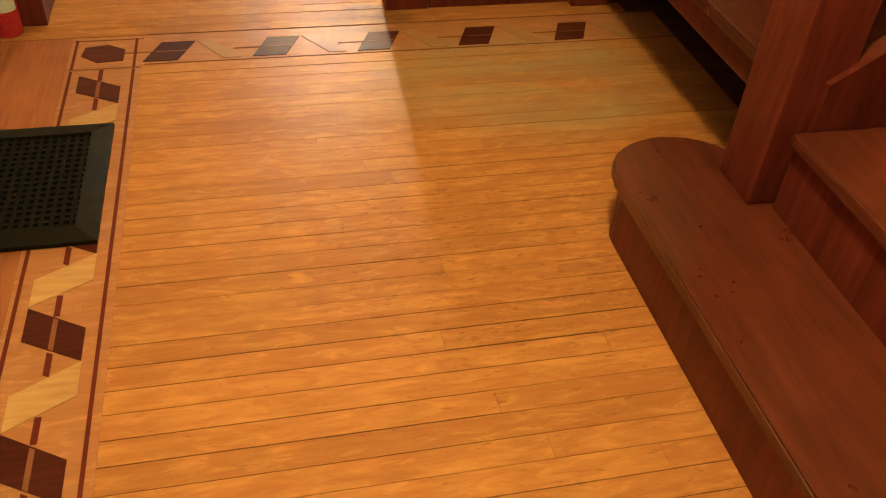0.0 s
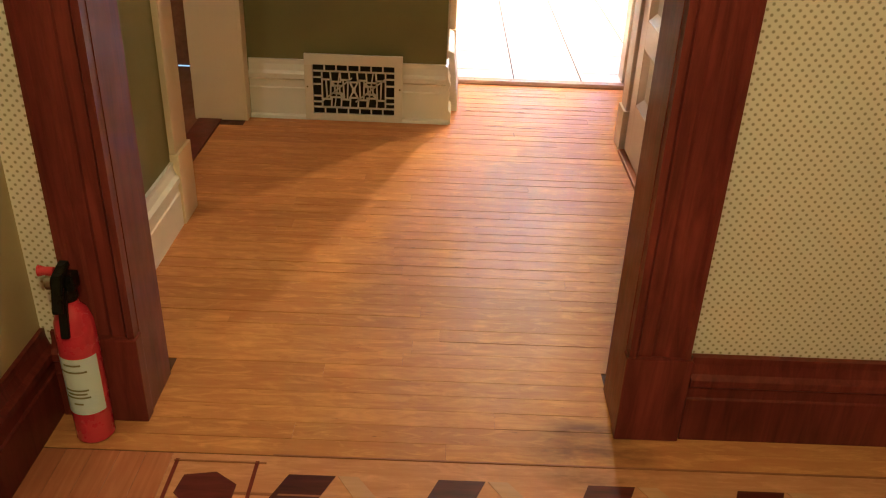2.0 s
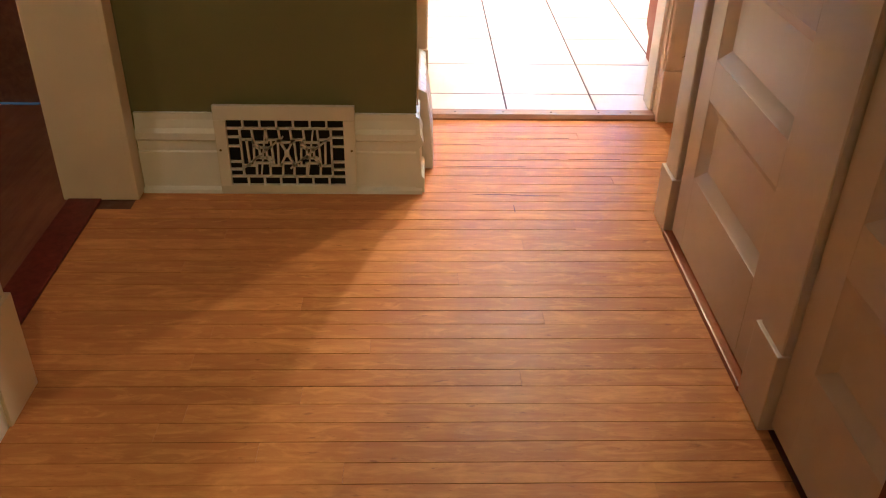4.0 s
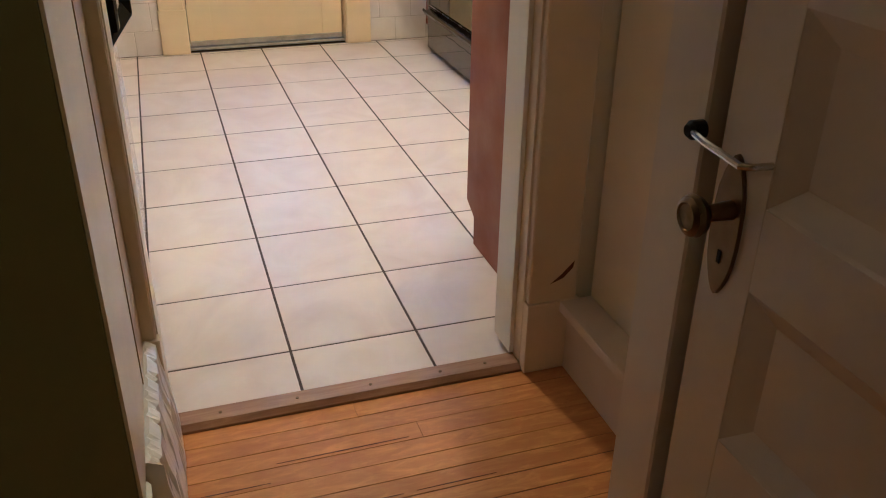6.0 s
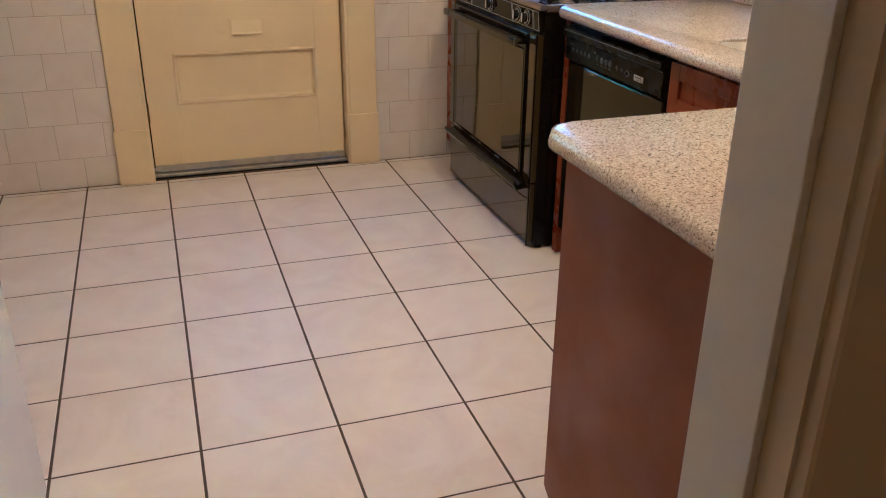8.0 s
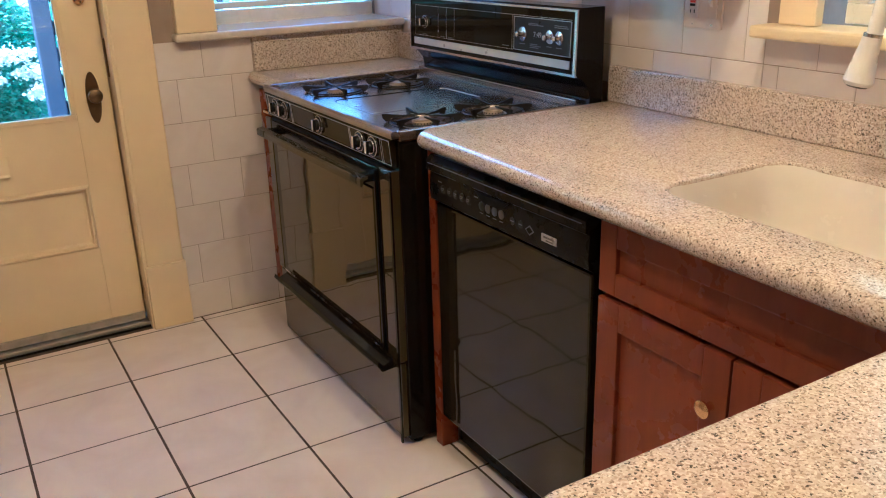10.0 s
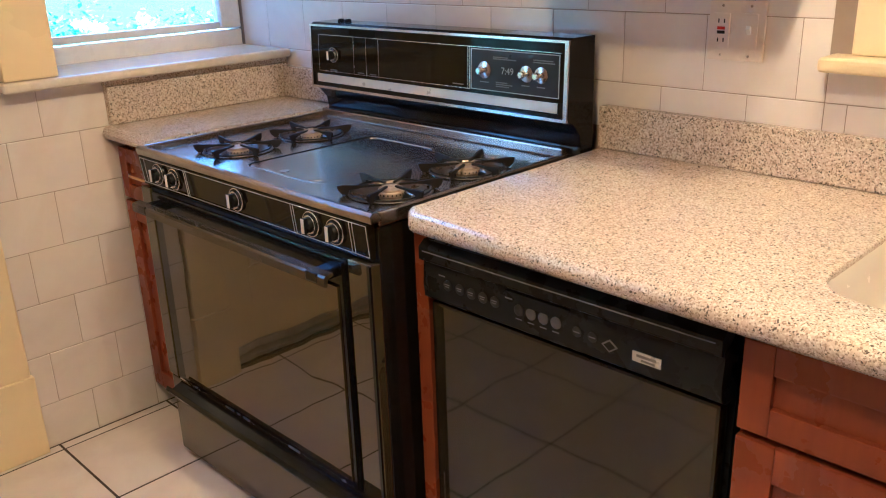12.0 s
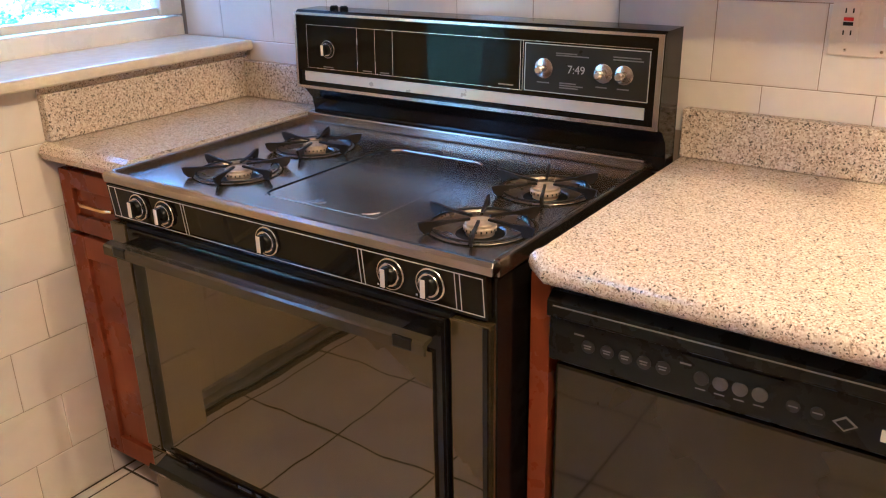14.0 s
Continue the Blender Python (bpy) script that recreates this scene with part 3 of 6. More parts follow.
setting("door_jamb", solid(-0.345, -0.306, 0.0, 0.145, 0.001, 2.08), M_CREAM, "cream kitchen door jamb", "door jamb")
setting("door_jamb", solid(0.547, 0.58, 0.0, 0.148, 0.001, 2.08), M_CREAM, "cream kitchen door jamb with chipped edge", "door jamb")
setting("door_stop", solid(0.535, 0.547, 0.041, 0.147, 0.021, 2.08, 0.002), M_WHITE, "white painted door stop strip", "door stop")
setting("door_head", solid(-0.375, 0.68, -0.022, 0.0, 2.08, 2.18, 0.004), M_CREAM, "cream kitchen door head", "door head")
thr = thing("threshold", (0.1, 0.02, 0), "scuffed wooden threshold strip with screws", "threshold", "", "structure")
part("strip", prism(bmesh.new(), [(-0.014, -0.008), (0.058, -0.008), (0.058, 0.008), (0.046, 0.018), (-0.002, 0.018), (-0.014, 0.006)], "x", -0.305, 0.546), wood("threshold_wood", (0.26, 0.13, 0.05), (0.5, 0.31, 0.15), (1.5, 18, 18), (0.35, 0.5)), thr)
for x in (-0.2, -0.02, 0.16, 0.34, 0.46):
    part("screw", lathe(bmesh.new(), [(0.004, 0), (0.004, 0.0015)], (x, 0.02, 0.018), seg=10), M_OLDBRASS, thr)

# recess ledge and closet trim
setting("ledge_board", solid(0.655, 0.7215, -0.714, -0.024, 0.001, 0.170, 0.003), M_DOOR, "cream painted board along the recess", "baseboard")
setting("ledge_cap", solid(0.632, 0.7215, -0.714, -0.024, 0.171, 0.200, 0.006), M_DOOR, "cream painted ledge cap in the recess", "baseboard")
casing("door_casing", "x", 0.43, -1, -0.825, -0.722, 2.08, M_DOOR, 0.172, "cream closet door casing with plinth", 0.045, True)
casing("door_casing", "x", 0.43, -1, -1.640, -1.522, 2.08, M_DOOR, 0.197, "cream closet door casing between two doors", 0.045, True)
casing("door_casing", "x", 0.43, -1, -2.43, -2.35, 2.08, M_DOOR, 0.197, "cream closet door casing", 0.045, True)
setting("door_head", solid(0.385, 0.43, -2.43, -0.72, 2.08, 2.2, 0.004), M_DOOR, "cream closet door head", "door head")
setting("threshold", solid(0.372, 0.432, -1.52, -0.835, -0.006, 0.014, 0.005), M_PLANK_Y, "reddish wood threshold under the closet door", "threshold")


def panel_door(name, x, y0, y1, top, mat, label, panels, stile, thick=0.038, sign=-1):
    """A door in the plane x, with sunk panels; panels are (z0, z1). Its face looks to -x when sign is -1."""
    ob = thing(name, (x + thick / 2, (y0 + y1) / 2, 0.02), label, "door")
    f, b = x, x + thick
    part("stile", solid(f, b, y0, y0 + stile, 0.02, top, 0.002), mat, ob)
    part("stile", solid(f, b, y1 - stile, y1, 0.02, top, 0.002), mat, ob)
    zs = [0.02] + [z for p in panels for z in p] + [top]
    for z0, z1 in zip(zs[::2], zs[1::2]):
        part("rail", solid(f, b, y0 + stile, y1 - stile, z0, z1, 0.001), mat, ob)
    for z0, z1 in panels:
        a, c, d = y0 + stile, y1 - stile, 0.021
        bm = bmesh.new()
        loops = []
        for off, dep in ((0.0, 0.001), (0.004, 0.004), (0.030, 0.019), (0.034, d), (0.06, d)):
            loops.append([bm.verts.new((f + dep, y, z)) for y, z in ((a + off, z0 + off), (c - off, z0 + off), (c - off, z1 - off), (a + off, z1 - off))])
        for l0, l1 in zip(loops, loops[1:]):
            for i in range(4):
                bm.faces.new((l0[i], l0[(i + 1) % 4], l1[(i + 1) % 4], l1[i]))
        bm.faces.new(loops[-1])
        back = [bm.verts.new((b - 0.006, y, z)) for y, z in ((a, z0), (c, z0), (c, z1), (a, z1))]
        bm.faces.new(back)
        for i in range(4):
            bm.faces.new((loops[0][i], loops[0][(i + 1) % 4], back[(i + 1) % 4], back[i]))
        part("panel", bm, mat, ob)
    return ob


PANELS = [(0.238 + 0.326 * k, 0.458 + 0.326 * k) for k in range(5)]
door1 = panel_door("closet_door", 0.395, -1.512, -0.848, 2.05, M_DOOR, "worn cream five-panel closet door, shut", PANELS, 0.095)
part("lock_plate", prism(bmesh.new(), [(-0.886 + 0.026 * math.sin(a) * (1 if abs(math.cos(a)) < 0.75 else 0.8), 0.843 + 0.092 * math.cos(a)) for a in [2 * math.pi * i / 24 for i in range(24)]], "x", 0.389, 0.3955, 0.0015), M_OLDBRASS, door1, "dark oval brass lock plate", True)
part("door_knob", lathe(bmesh.new(), [(0.012, 0.0), (0.010, -0.03), (0.012, -0.036), (0.022, -0.042), (0.026, -0.051), (0.024, -0.058), (0.017, -0.062), (0.015, -0.060), (0.004, -0.061)], (0.389, -0.893, 0.868), "x"), M_OLDBRASS, door1, "round worn brass door knob", True)
part("keyhole", solid(0.3878, 0.3895, -0.8895, -0.8835, 0.795, 0.812), M_SLOT, door1)
hook = part("hook_bolt", tube(bmesh.new(), [(0.384, -0.822, 0.944), (0.366, -0.83, 0.944), (0.362, -0.86, 0.943), (0.360, -0.93, 0.941), (0.372, -0.938, 0.941), (0.394, -0.94, 0.941)], 0.0045, 8), M_CHROME, door1, "thin metal hook bolt", True)
part("hook_eye", lathe(bmesh.new(), [(0.012, 0), (0.012, -0.016), (0.007, -0.022)], (0.384, -0.822, 0.944), "x", 14), M_SLOT, door1)
door2 = panel_door("closet_door", 0.400, -2.345, -1.65, 2.05, M_DOOR, "cream five-panel closet door beside the first, shut", PANELS, 0.095)
part("crack", solid(0.393, 0.3945, -1.517, -1.513, 0.225, 0.345), M_SLOT, door1)
setting("paint_crack", prism(bmesh.new(), [(0.606, 0.248), (0.634, 0.270), (0.668, 0.305), (0.664, 0.285), (0.640, 0.260)], "y", -0.0205, -0.0195), M_GAP, "dark chip in the casing paint", "paint chip")

# ---- foyer: stair, newel, bench, register, extinguisher ----
def bullnose(x0, x1, yend, y1, r, n=14):
    """Outline of the lowest step, rounded at its far end."""
    cx, cy = (x0 + x1) / 2, yend - r
    rx = (x1 - x0) / 2
    pts = [(x1, y1), (x1, cy)]
    pts += [(cx + rx * math.cos(math.pi * i / n), cy + r * math.sin(math.pi * i / n)) for i in range(1, n)]
    return pts + [(x0, cy), (x0, y1)]


stair = thing("staircase", (0.9, -4.5, 0), "dark mahogany stair with a rounded lowest step", "staircase")
step = part("riser", prism(bmesh.new(), bullnose(0.405, 0.69, -3.76, -5.3, 0.12), "z", 0.001, 0.160), M_TRIM, stair)
part("tread", prism(bmesh.new(), bullnose(0.383, 0.70, -3.735, -5.3, 0.14), "z", 0.160, 0.190, 0.006), M_TREAD, stair, "worn rounded mahogany tread", True)
for k in range(1, 6):
    x = 0.402 + 0.272 * k
    part("riser", solid(x, x + 0.30, -5.3, -4.035, 0.19 * k - 0.05, 0.19 * (k + 1) - 0.03), M_TRIM, stair)
    part("tread", solid(x - 0.020, x + 0.32, -5.3, -4.035, 0.19 * (k + 1) - 0.030, 0.19 * (k + 1), 0.008), M_TREAD, stair, "worn mahogany tread")
part("stringer", prism(bmesh.new(), [(0.70, 0.191), (0.78, 0.19), (2.2, 1.10), (2.2, 1.5), (0.70, 0.48)], "y", -4.033, -3.99), M_TRIM, stair)

newel = thing("newel_post", (0.69, -3.945, 0.19), "square dark mahogany newel post on the lowest step", "newel post")
part("post", solid(0.625, 0.755, -4.018, -3.882, 0.191, 1.25, 0.004), M_TRIM, newel)
part("post_cap", solid(0.605, 0.775, -4.038, -3.862, 1.251, 1.29, 0.008), M_TRIM, newel)

bench = thing("hall_bench", (0.95, -3.2, 0), "built-in mahogany hall bench between newel and wall", "bench")
part("seat", solid(0.685, 1.30, -3.88, -2.602, 0.405, 0.437, 0.006), M_BENCH, bench, "mahogany bench seat")
part("apron", solid(0.715, 0.745, -3.88, -2.602, 0.325, 0.404, 0.003), M_TRIM, bench)
part("back_panel", solid(1.255, 1.279, -3.88, -2.602, 0.001, 0.404), M_TRIM, bench)
part("side_panel", solid(1.28, 1.30, -3.88, -2.602, 0.438, 1.0), M_TRIM, bench)
part("foot", solid(0.72, 0.86, -2.64, -2.602, 0.001, 0.285, 0.003), M_TRIM, bench)
# Dark panel added over the wallpaper in place of the shade under the seat.
part("end_panel", solid(0.862, 1.254, -2.626, -2.602, 0.001, 0.404), M_TRIM, bench)

reg = thing("floor_register", (-0.961, -3.47, 0), "black iron floor register in a worn grey-green frame", "floor register")
X0, X1, Y0, Y1 = -1.173, -0.749, -3.714, -3.226
for name, pts in (("frame_side", [(X0, Y0), (X1, Y0), (X1 - 0.05, Y0 + 0.05), (X0 + 0.05, Y0 + 0.05)]), ("frame_side", [(X1, Y0), (X1, Y1), (X1 - 0.05, Y1 - 0.05), (X1 - 0.05, Y0 + 0.05)]),
                  ("frame_side", [(X1, Y1), (X0, Y1), (X0 + 0.05, Y1 - 0.05), (X1 - 0.05, Y1 - 0.05)]), ("frame_side", [(X0, Y1), (X0, Y0), (X0 + 0.05, Y0 + 0.05), (X0 + 0.05, Y1 - 0.05)])):
    bm = bmesh.new()
    top = [bm.verts.new((x, y, 0.012 if i < 2 else 0.018)) for i, (x, y) in enumerate(pts)]
    low = [bm.verts.new((x, y, 0.0015)) for x, y in pts]
    bm.faces.new(top)
    bm.faces.new(low)
    for i in range(4):
        bm.faces.new((top[i], top[(i + 1) % 4], low[(i + 1) % 4], low[i]))
    part(name, bm, M_REGISTER_EDGE, reg)
part("pan", solid(X0 + 0.05, X1 - 0.05, Y0 + 0.05, Y1 - 0.05, 0.0015, 0.004), M_SLOT, reg)
for i in range(15):
    x = X0 + 0.062 + i * (X1 - X0 - 0.124) / 14
    part("bar", solid(x - 0.005, x + 0.005, Y0 + 0.05, Y1 - 0.05, 0.004, 0.0125, 0.001, 1), M_REGISTER, reg)
for j in range(17):
    y = Y0 + 0.062 + j * (Y1 - Y0 - 0.124) / 16
    part("cross_bar", solid(X0 + 0.05, X1 - 0.05, y - 0.005, y + 0.005, 0.004, 0.0115, 0.001, 1), M_REGISTER, reg)

ext = thing("fire_extinguisher", (-1.096, -2.650, 0), "red fire extinguisher with white label and black head on the floor", "fire extinguisher")
EX, EY = -1.096, -2.650
part("cylinder", lathe(bmesh.new(), [(0.036, 0.001), (0.041, 0.006), (0.041, 0.235), (0.039, 0.258), (0.030, 0.280), (0.018, 0.292), (0.016, 0.300)], (EX, EY, 0), seg=32), M_RED, ext, "", True)
bm = bmesh.new()
n = 18
lo = [bm.verts.new((EX + 0.0418 * math.sin(a), EY - 0.0418 * math.cos(a), 0.072)) for a in [radians(-72 + 144 * i / n) for i in range(n + 1)]]
hi = [bm.verts.new((v.co.x, v.co.y, 0.195)) for v in lo]
for i in range(n):
    bm.faces.new((lo[i], lo[i + 1], hi[i + 1], hi[i]))
label = part("label", bm, M_LABEL, ext, "white printed label", True)
for z, w in ((0.18, 26), (0.165, 40), (0.125, 36), (0.117, 30), (0.109, 38), (0.095, 14)):
    bm = bmesh.new()
    lo = [bm.verts.new((EX + 0.0424 * math.sin(a), EY - 0.0424 * math.cos(a), z)) for a in [radians(-w + 2 * w * i / 8 - 6) for i in range(9)]]
    hi = [bm.verts.new((v.co.x, v.co.y, z + 0.004)) for v in lo]
    for i in range(8):
        bm.faces.new((lo[i], lo[i + 1], hi[i + 1], hi[i]))
    part("print_bar", bm, M_DIMPRINT, label)
part("neck", lathe(bmesh.new(), [(0.017, 0.30), (0.019, 0.304), (0.019, 0.322), (0.014, 0.328)], (EX, EY, 0), seg=18), M_BLACKPLASTIC, ext, "", True)
part("valve_block", solid(EX - 0.022, EX + 0.022, EY - 0.018, EY + 0.018, 0.322, 0.352, 0.004), M_BLACKPLASTIC, ext)
part("lever", prism(bmesh.new(), [(EY - 0.06, 0.300), (EY - 0.052, 0.298), (EY - 0.030, 0.352), (EY + 0.01, 0.362), (EY + 0.01, 0.372), (EY - 0.036, 0.362)], "x", EX - 0.011, EX + 0.011, 0.002), M_BLACKPLASTIC, ext, "black squeeze lever")
part("handle", prism(bmesh.new(), [(EY - 0.05, 0.245), (EY - 0.042, 0.243), (EY - 0.026, 0.318), (EY - 0.01, 0.33), (EY - 0.03, 0.335)], "x", EX - 0.009, EX + 0.009, 0.002), M_BLACKPLASTIC, ext)
part("gauge", lathe(bmesh.new(), [(0.014, 0), (0.014, -0.012), (0.011, -0.014)], (EX - 0.024, EY - 0.004, 0.335), "x", 18), M_CHROME, ext, "round pressure gauge", True)
part("nozzle", lathe(bmesh.new(), [(0.008, 0.0), (0.008, -0.02), (0.011, -0.032), (0.006, -0.034)], (EX - 0.022, EY + 0.006, 0.352), "x", 14), M_RED, ext, "", True)

ext.scale = (1.0, 1.0, 1.18)

# ---- corridor: wall grille ----
gr = thing("wall_grille", (-0.735, -0.60, 0.0), "cream painted iron wall grille with a lattice over dark duct", "vent grille")
GX0, GX1, GZ0, GZ1, GY = -0.945, -0.528, 0.006, 0.292, -0.605
part("duct", solid(GX0 + 0.02, GX1 - 0.02, -0.5915, -0.5895, GZ0 + 0.02, GZ1 - 0.02), M_SLOT, gr, "dark duct opening")
IX0, IX1, IZ0, IZ1 = GX0 + 0.035, GX1 - 0.035, GZ0 + 0.026, GZ1 - 0.045
for a in ((GX0, GX1, GZ0, IZ0), (GX0, GX1, IZ1, GZ1), (GX0, IX0, IZ0, IZ1), (IX1, GX1, IZ0, IZ1)):
    part("frame_side", solid(a[0], a[1], GY, -0.588, a[2], a[3], 0.002), M_GRILLE, gr)


def slat(x0, z0, x1, z1, w=0.0062):
    """One bar of the lattice between two points of the grille's plane."""
    p, q = Vector((IX0 + x0 * (IX1 - IX0), 0, IZ0 + z0 * (IZ1 - IZ0))), Vector((IX0 + x1 * (IX1 - IX0), 0, IZ0 + z1 * (IZ1 - IZ0)))
    d = (q - p).normalized() * w * 0.3
    s = Vector((-d.z, 0, d.x)).normalized() * w / 2
    part("lattice_bar", prism(bmesh.new(), [((p - d + s).x, (p - d + s).z), ((q + d + s).x, (q + d + s).z), ((q + d - s).x, (q + d - s).z), ((p - d - s).x, (p - d - s).z)], "y", -0.601, -0.593), M_GRILLE, gr)


for z in (0.13, 0.87):
    slat(0.0, z, 1.0, z)
for k in range(1, 7):
    slat(k / 7, 0.0, k / 7, 0.13)
    slat(k / 7, 0.87, k / 7, 1.0)
for x in (0.11, 0.89):
    slat(x, 0.13, x, 0.87)
for z in (0.24, 0.36, 0.60, 0.74):
    slat(0.0, z, 0.11, z)
    slat(0.89, z, 1.0, z)
for k, x in enumerate((0.11, 0.22, 0.34, 0.45, 0.55, 0.66, 0.78)):
    e = (0.22, 0.34, 0.45, 0.55, 0.66, 0.78, 0.89)[k]
    for z, dz in ((0.70, 0.04), (0.30, -0.04)):
        slat(x, z - (dz if k % 2 else 0), e, z - (dz if k % 2 else 0))
    if k:
        slat(x, 0.68, x - 0.008, 0.87)
        slat(x, 0.13, x + 0.008, 0.32)
for cx in (0.295, 0.705):
    slat(cx - 0.18, 0.26, cx + 0.18, 0.74, 0.0045)
    slat(cx + 0.035, 0.87, cx - 0.035, 0.13, 0.0045)
    for a in (-1, 1):
        slat(cx + a * 0.03, 0.42, cx + a * 0.03, 0.58)
        slat(cx - 0.03, 0.5 + a * 0.08, cx + 0.03, 0.5 + a * 0.08)
        slat(cx + a * 0.085, 0.32, cx + a * 0.075, 0.68)
        slat(cx + a * 0.125, 0.30, cx + a * 0.135, 0.70)
        slat(cx + a * 0.03, 0.5 - a * 0.08, cx + a * 0.08, 0.5 - a * 0.17)
        slat(cx - 0.08, 0.5 + a * 0.10, cx - 0.03, 0.5 + a * 0.06)
        slat(cx + 0.03, 0.5 + a * 0.06, cx + 0.08, 0.5 + a * 0.10)
for a in (-1, 1):
    slat(0.5, 0.5, 0.5 + a * 0.055, 0.68)
    slat(0.5, 0.5, 0.5 + a * 0.055, 0.32)
    slat(0.5 + a * 0.055, 0.68, 0.5 + a * 0.055, 0.70)
    slat(0.5 + a * 0.055, 0.32, 0.5 + a * 0.055, 0.30)
part("boss", solid(-0.744, -0.729, -0.603, -0.592, 0.126, 0.150, 0.003), M_GRILLE, gr)
for x in (GX0 + 0.012, GX1 - 0.012):
    part("screw", lathe(bmesh.new(), [(0.004, 0), (0.003, -0.002)], (x, GY, 0.15), "y", 10), M_OLDBRASS, gr)

# ---- kitchen: back door ----
DF = 3.448
bd = thing("back_door", (0.4, DF, 0.03), "yellow-cream painted back door with glass upper half, shut", "door")
DX0, DX1 = -0.046, 0.842
GXL, GXR, GZB, GZT = 0.082, 0.722, 0.792, 1.86
part("stile", solid(DX0, GXL, DF, DF + 0.04, 0.022, 2.05, 0.002), M_BACKDOOR, bd)
part("stile", solid(GXR, DX1, DF, DF + 0.04, 0.022, 2.05, 0.002), M_BACKDOOR, bd)
part("rail", solid(GXL, GXR, DF, DF + 0.04, 0.022, 0.325, 0.001), M_BACKDOOR, bd)
part("rail", solid(GXL, GXR, DF, DF + 0.04, 0.562, GZB, 0.001), M_BACKDOOR, bd)
part("rail", solid(GXL, GXR, DF, DF + 0.04, GZT, 2.05, 0.001), M_BACKDOOR, bd)
bm = bmesh.new()
loops = []
for off, dep in ((0.0, 0.001), (0.008, -0.008), (0.013, -0.008), (0.019, 0.008), (0.026, 0.011)):
    loops.append([bm.verts.new((x, DF + dep, z)) for x, z in ((GXL + off, 0.325 + off), (GXR - off, 0.325 + off), (GXR - off, 0.562 - off), (GXL + off, 0.562 - off))])
for l0, l1 in zip(loops, loops[1:]):
    for i in range(4):
        bm.faces.new((l0[i], l0[(i + 1) % 4], l1[(i + 1) % 4], l1[i]))
bm.faces.new(loops[-1])
part("panel", bm, M_BACKDOOR, bd, "raised lower panel")
pane = part("pane", solid(GXL - 0.004, GXR + 0.004, DF + 0.018, DF + 0.022, GZB - 0.004, GZT + 0.004), M_GLASS, bd, "clear door glass")
pane.visible_shadow = False
for a in ((GXL, GXR, GZB, GZB + 0.018), (GXL, GXR, GZT - 0.018, GZT), (GXL, GXL + 0.018, GZB + 0.018, GZT - 0.018), (GXR - 0.018, GXR, GZB + 0.018, GZT - 0.018)):
    part("glazing_bead", solid(a[0], a[1], DF - 0.006, DF + 0.017, a[2], a[3], 0.004), M_BACKDOOR, bd)
slot_ob = part("mail_slot", prism(bmesh.new(), [(DF - 0.004, 0.632), (DF - 0.018, 0.632), (DF - 0.014, 0.640), (DF - 0.003, 0.692), (DF, 0.692), (DF, 0.632)], "x", 0.350, 0.484), M_BACKDOOR, bd, "painted-over mail slot flap")
part("hinge_plate", solid(0.342, 0.494, DF - 0.003, DF, 0.676, 0.700, 0.001), M_BACKDOOR, slot_ob)
part("escutcheon", prism(bmesh.new(), [(0.785 + 0.023 * math.sin(2 * math.pi * i / 24), 0.861 - 0.088 * math.cos(2 * math.pi * i / 24)) for i in range(24)], "y", DF - 0.005, DF, 0.0015), M_OLDBRASS, bd, "dark long oval escutcheon")
part("door_knob", lathe(bmesh.new(), [(0.011, 0.0), (0.010, -0.025), (0.020, -0.031), (0.025, -0.042), (0.022, -0.054), (0.012, -0.058)], (0.785, DF - 0.005, 0.872), "y", 22), M_OLDBRASS, bd, "round brass door knob", True)
part("deadbolt", lathe(bmesh.new(), [(0.018, 0.0), (0.017, -0.012), (0.010, -0.016)], (0.787, DF, 1.185), "y", 18), M_BRASS, bd, "brass deadbolt", True)
part("latch_keep", solid(0.842, 0.856, DF - 0.012, DF + 0.004, 0.925, 1.055, 0.002), M_OLDBRASS, bd)
for z in (0.30, 1.0, 1.75):
    part("hinge", lathe(bmesh.new(), [(0.007, z - 0.045), (0.007, z + 0.045)], (DX0 - 0.004, DF - 0.006, 0), seg=10), M_OLDBRASS, bd)
# Added black strips keep daylight out of the gaps round the door.
for x0, x1 in ((DX0 - 0.012, DX0 + 0.010), (DX1 - 0.010, DX1 + 0.012)):
    setting("door_stop", solid(x0, x1, DF + 0.0405, DF + 0.056, 0.025, 2.05), M_SLOT, "black strip added behind the door edge to close the daylight gap", "door stop")
part("door_sweep", solid(DX0 + 0.004, DX1 - 0.004, DF - 0.016, DF - 0.001, 0.024, 0.050, 0.002), M_ALU, bd, "dull aluminium door sweep")
setting("door_sill", solid(DX0 - 0.018, DX1 + 0.018, 3.405, DF + 0.09, 0.001, 0.019, 0.004), M_ALU, "scuffed aluminium door sill", "door sill")
# Thin black strip along the front of the sill.
setting("sill_gap", solid(DX0 - 0.018, DX1 + 0.018, 3.398, 3.4045, 0.0008, 0.006), M_SLOT, "thin dark strip in front of the sill", "door sill")
casing("door_casing", "y", KY1, -1, 0.858, 0.990, 2.08, M_BACKDOOR, 0.247, "yellow-cream door casing beside the back door", 0.016, True)
casing("door_casing", "y", KY1, -1, -0.198, -0.062, 2.08, M_BACKDOOR, 0.247, "yellow-cream door casing on the hinge side", 0.016, True)
setting("door_head", solid(-0.21, 1.0, KY1 - 0.02, KY1, 2.08, 2.2, 0.004), M_BACKDOOR, "yellow-cream door head", "door head")
for x0, x1 in ((-0.07, -0.052), (0.848, 0.866)):
    setting("door_jamb", solid(x0, x1, KY1 - 0.012, KY1 + 0.3, 0.001, 2.08), M_BACKDOOR, "yellow-cream back door jamb", "door jamb")

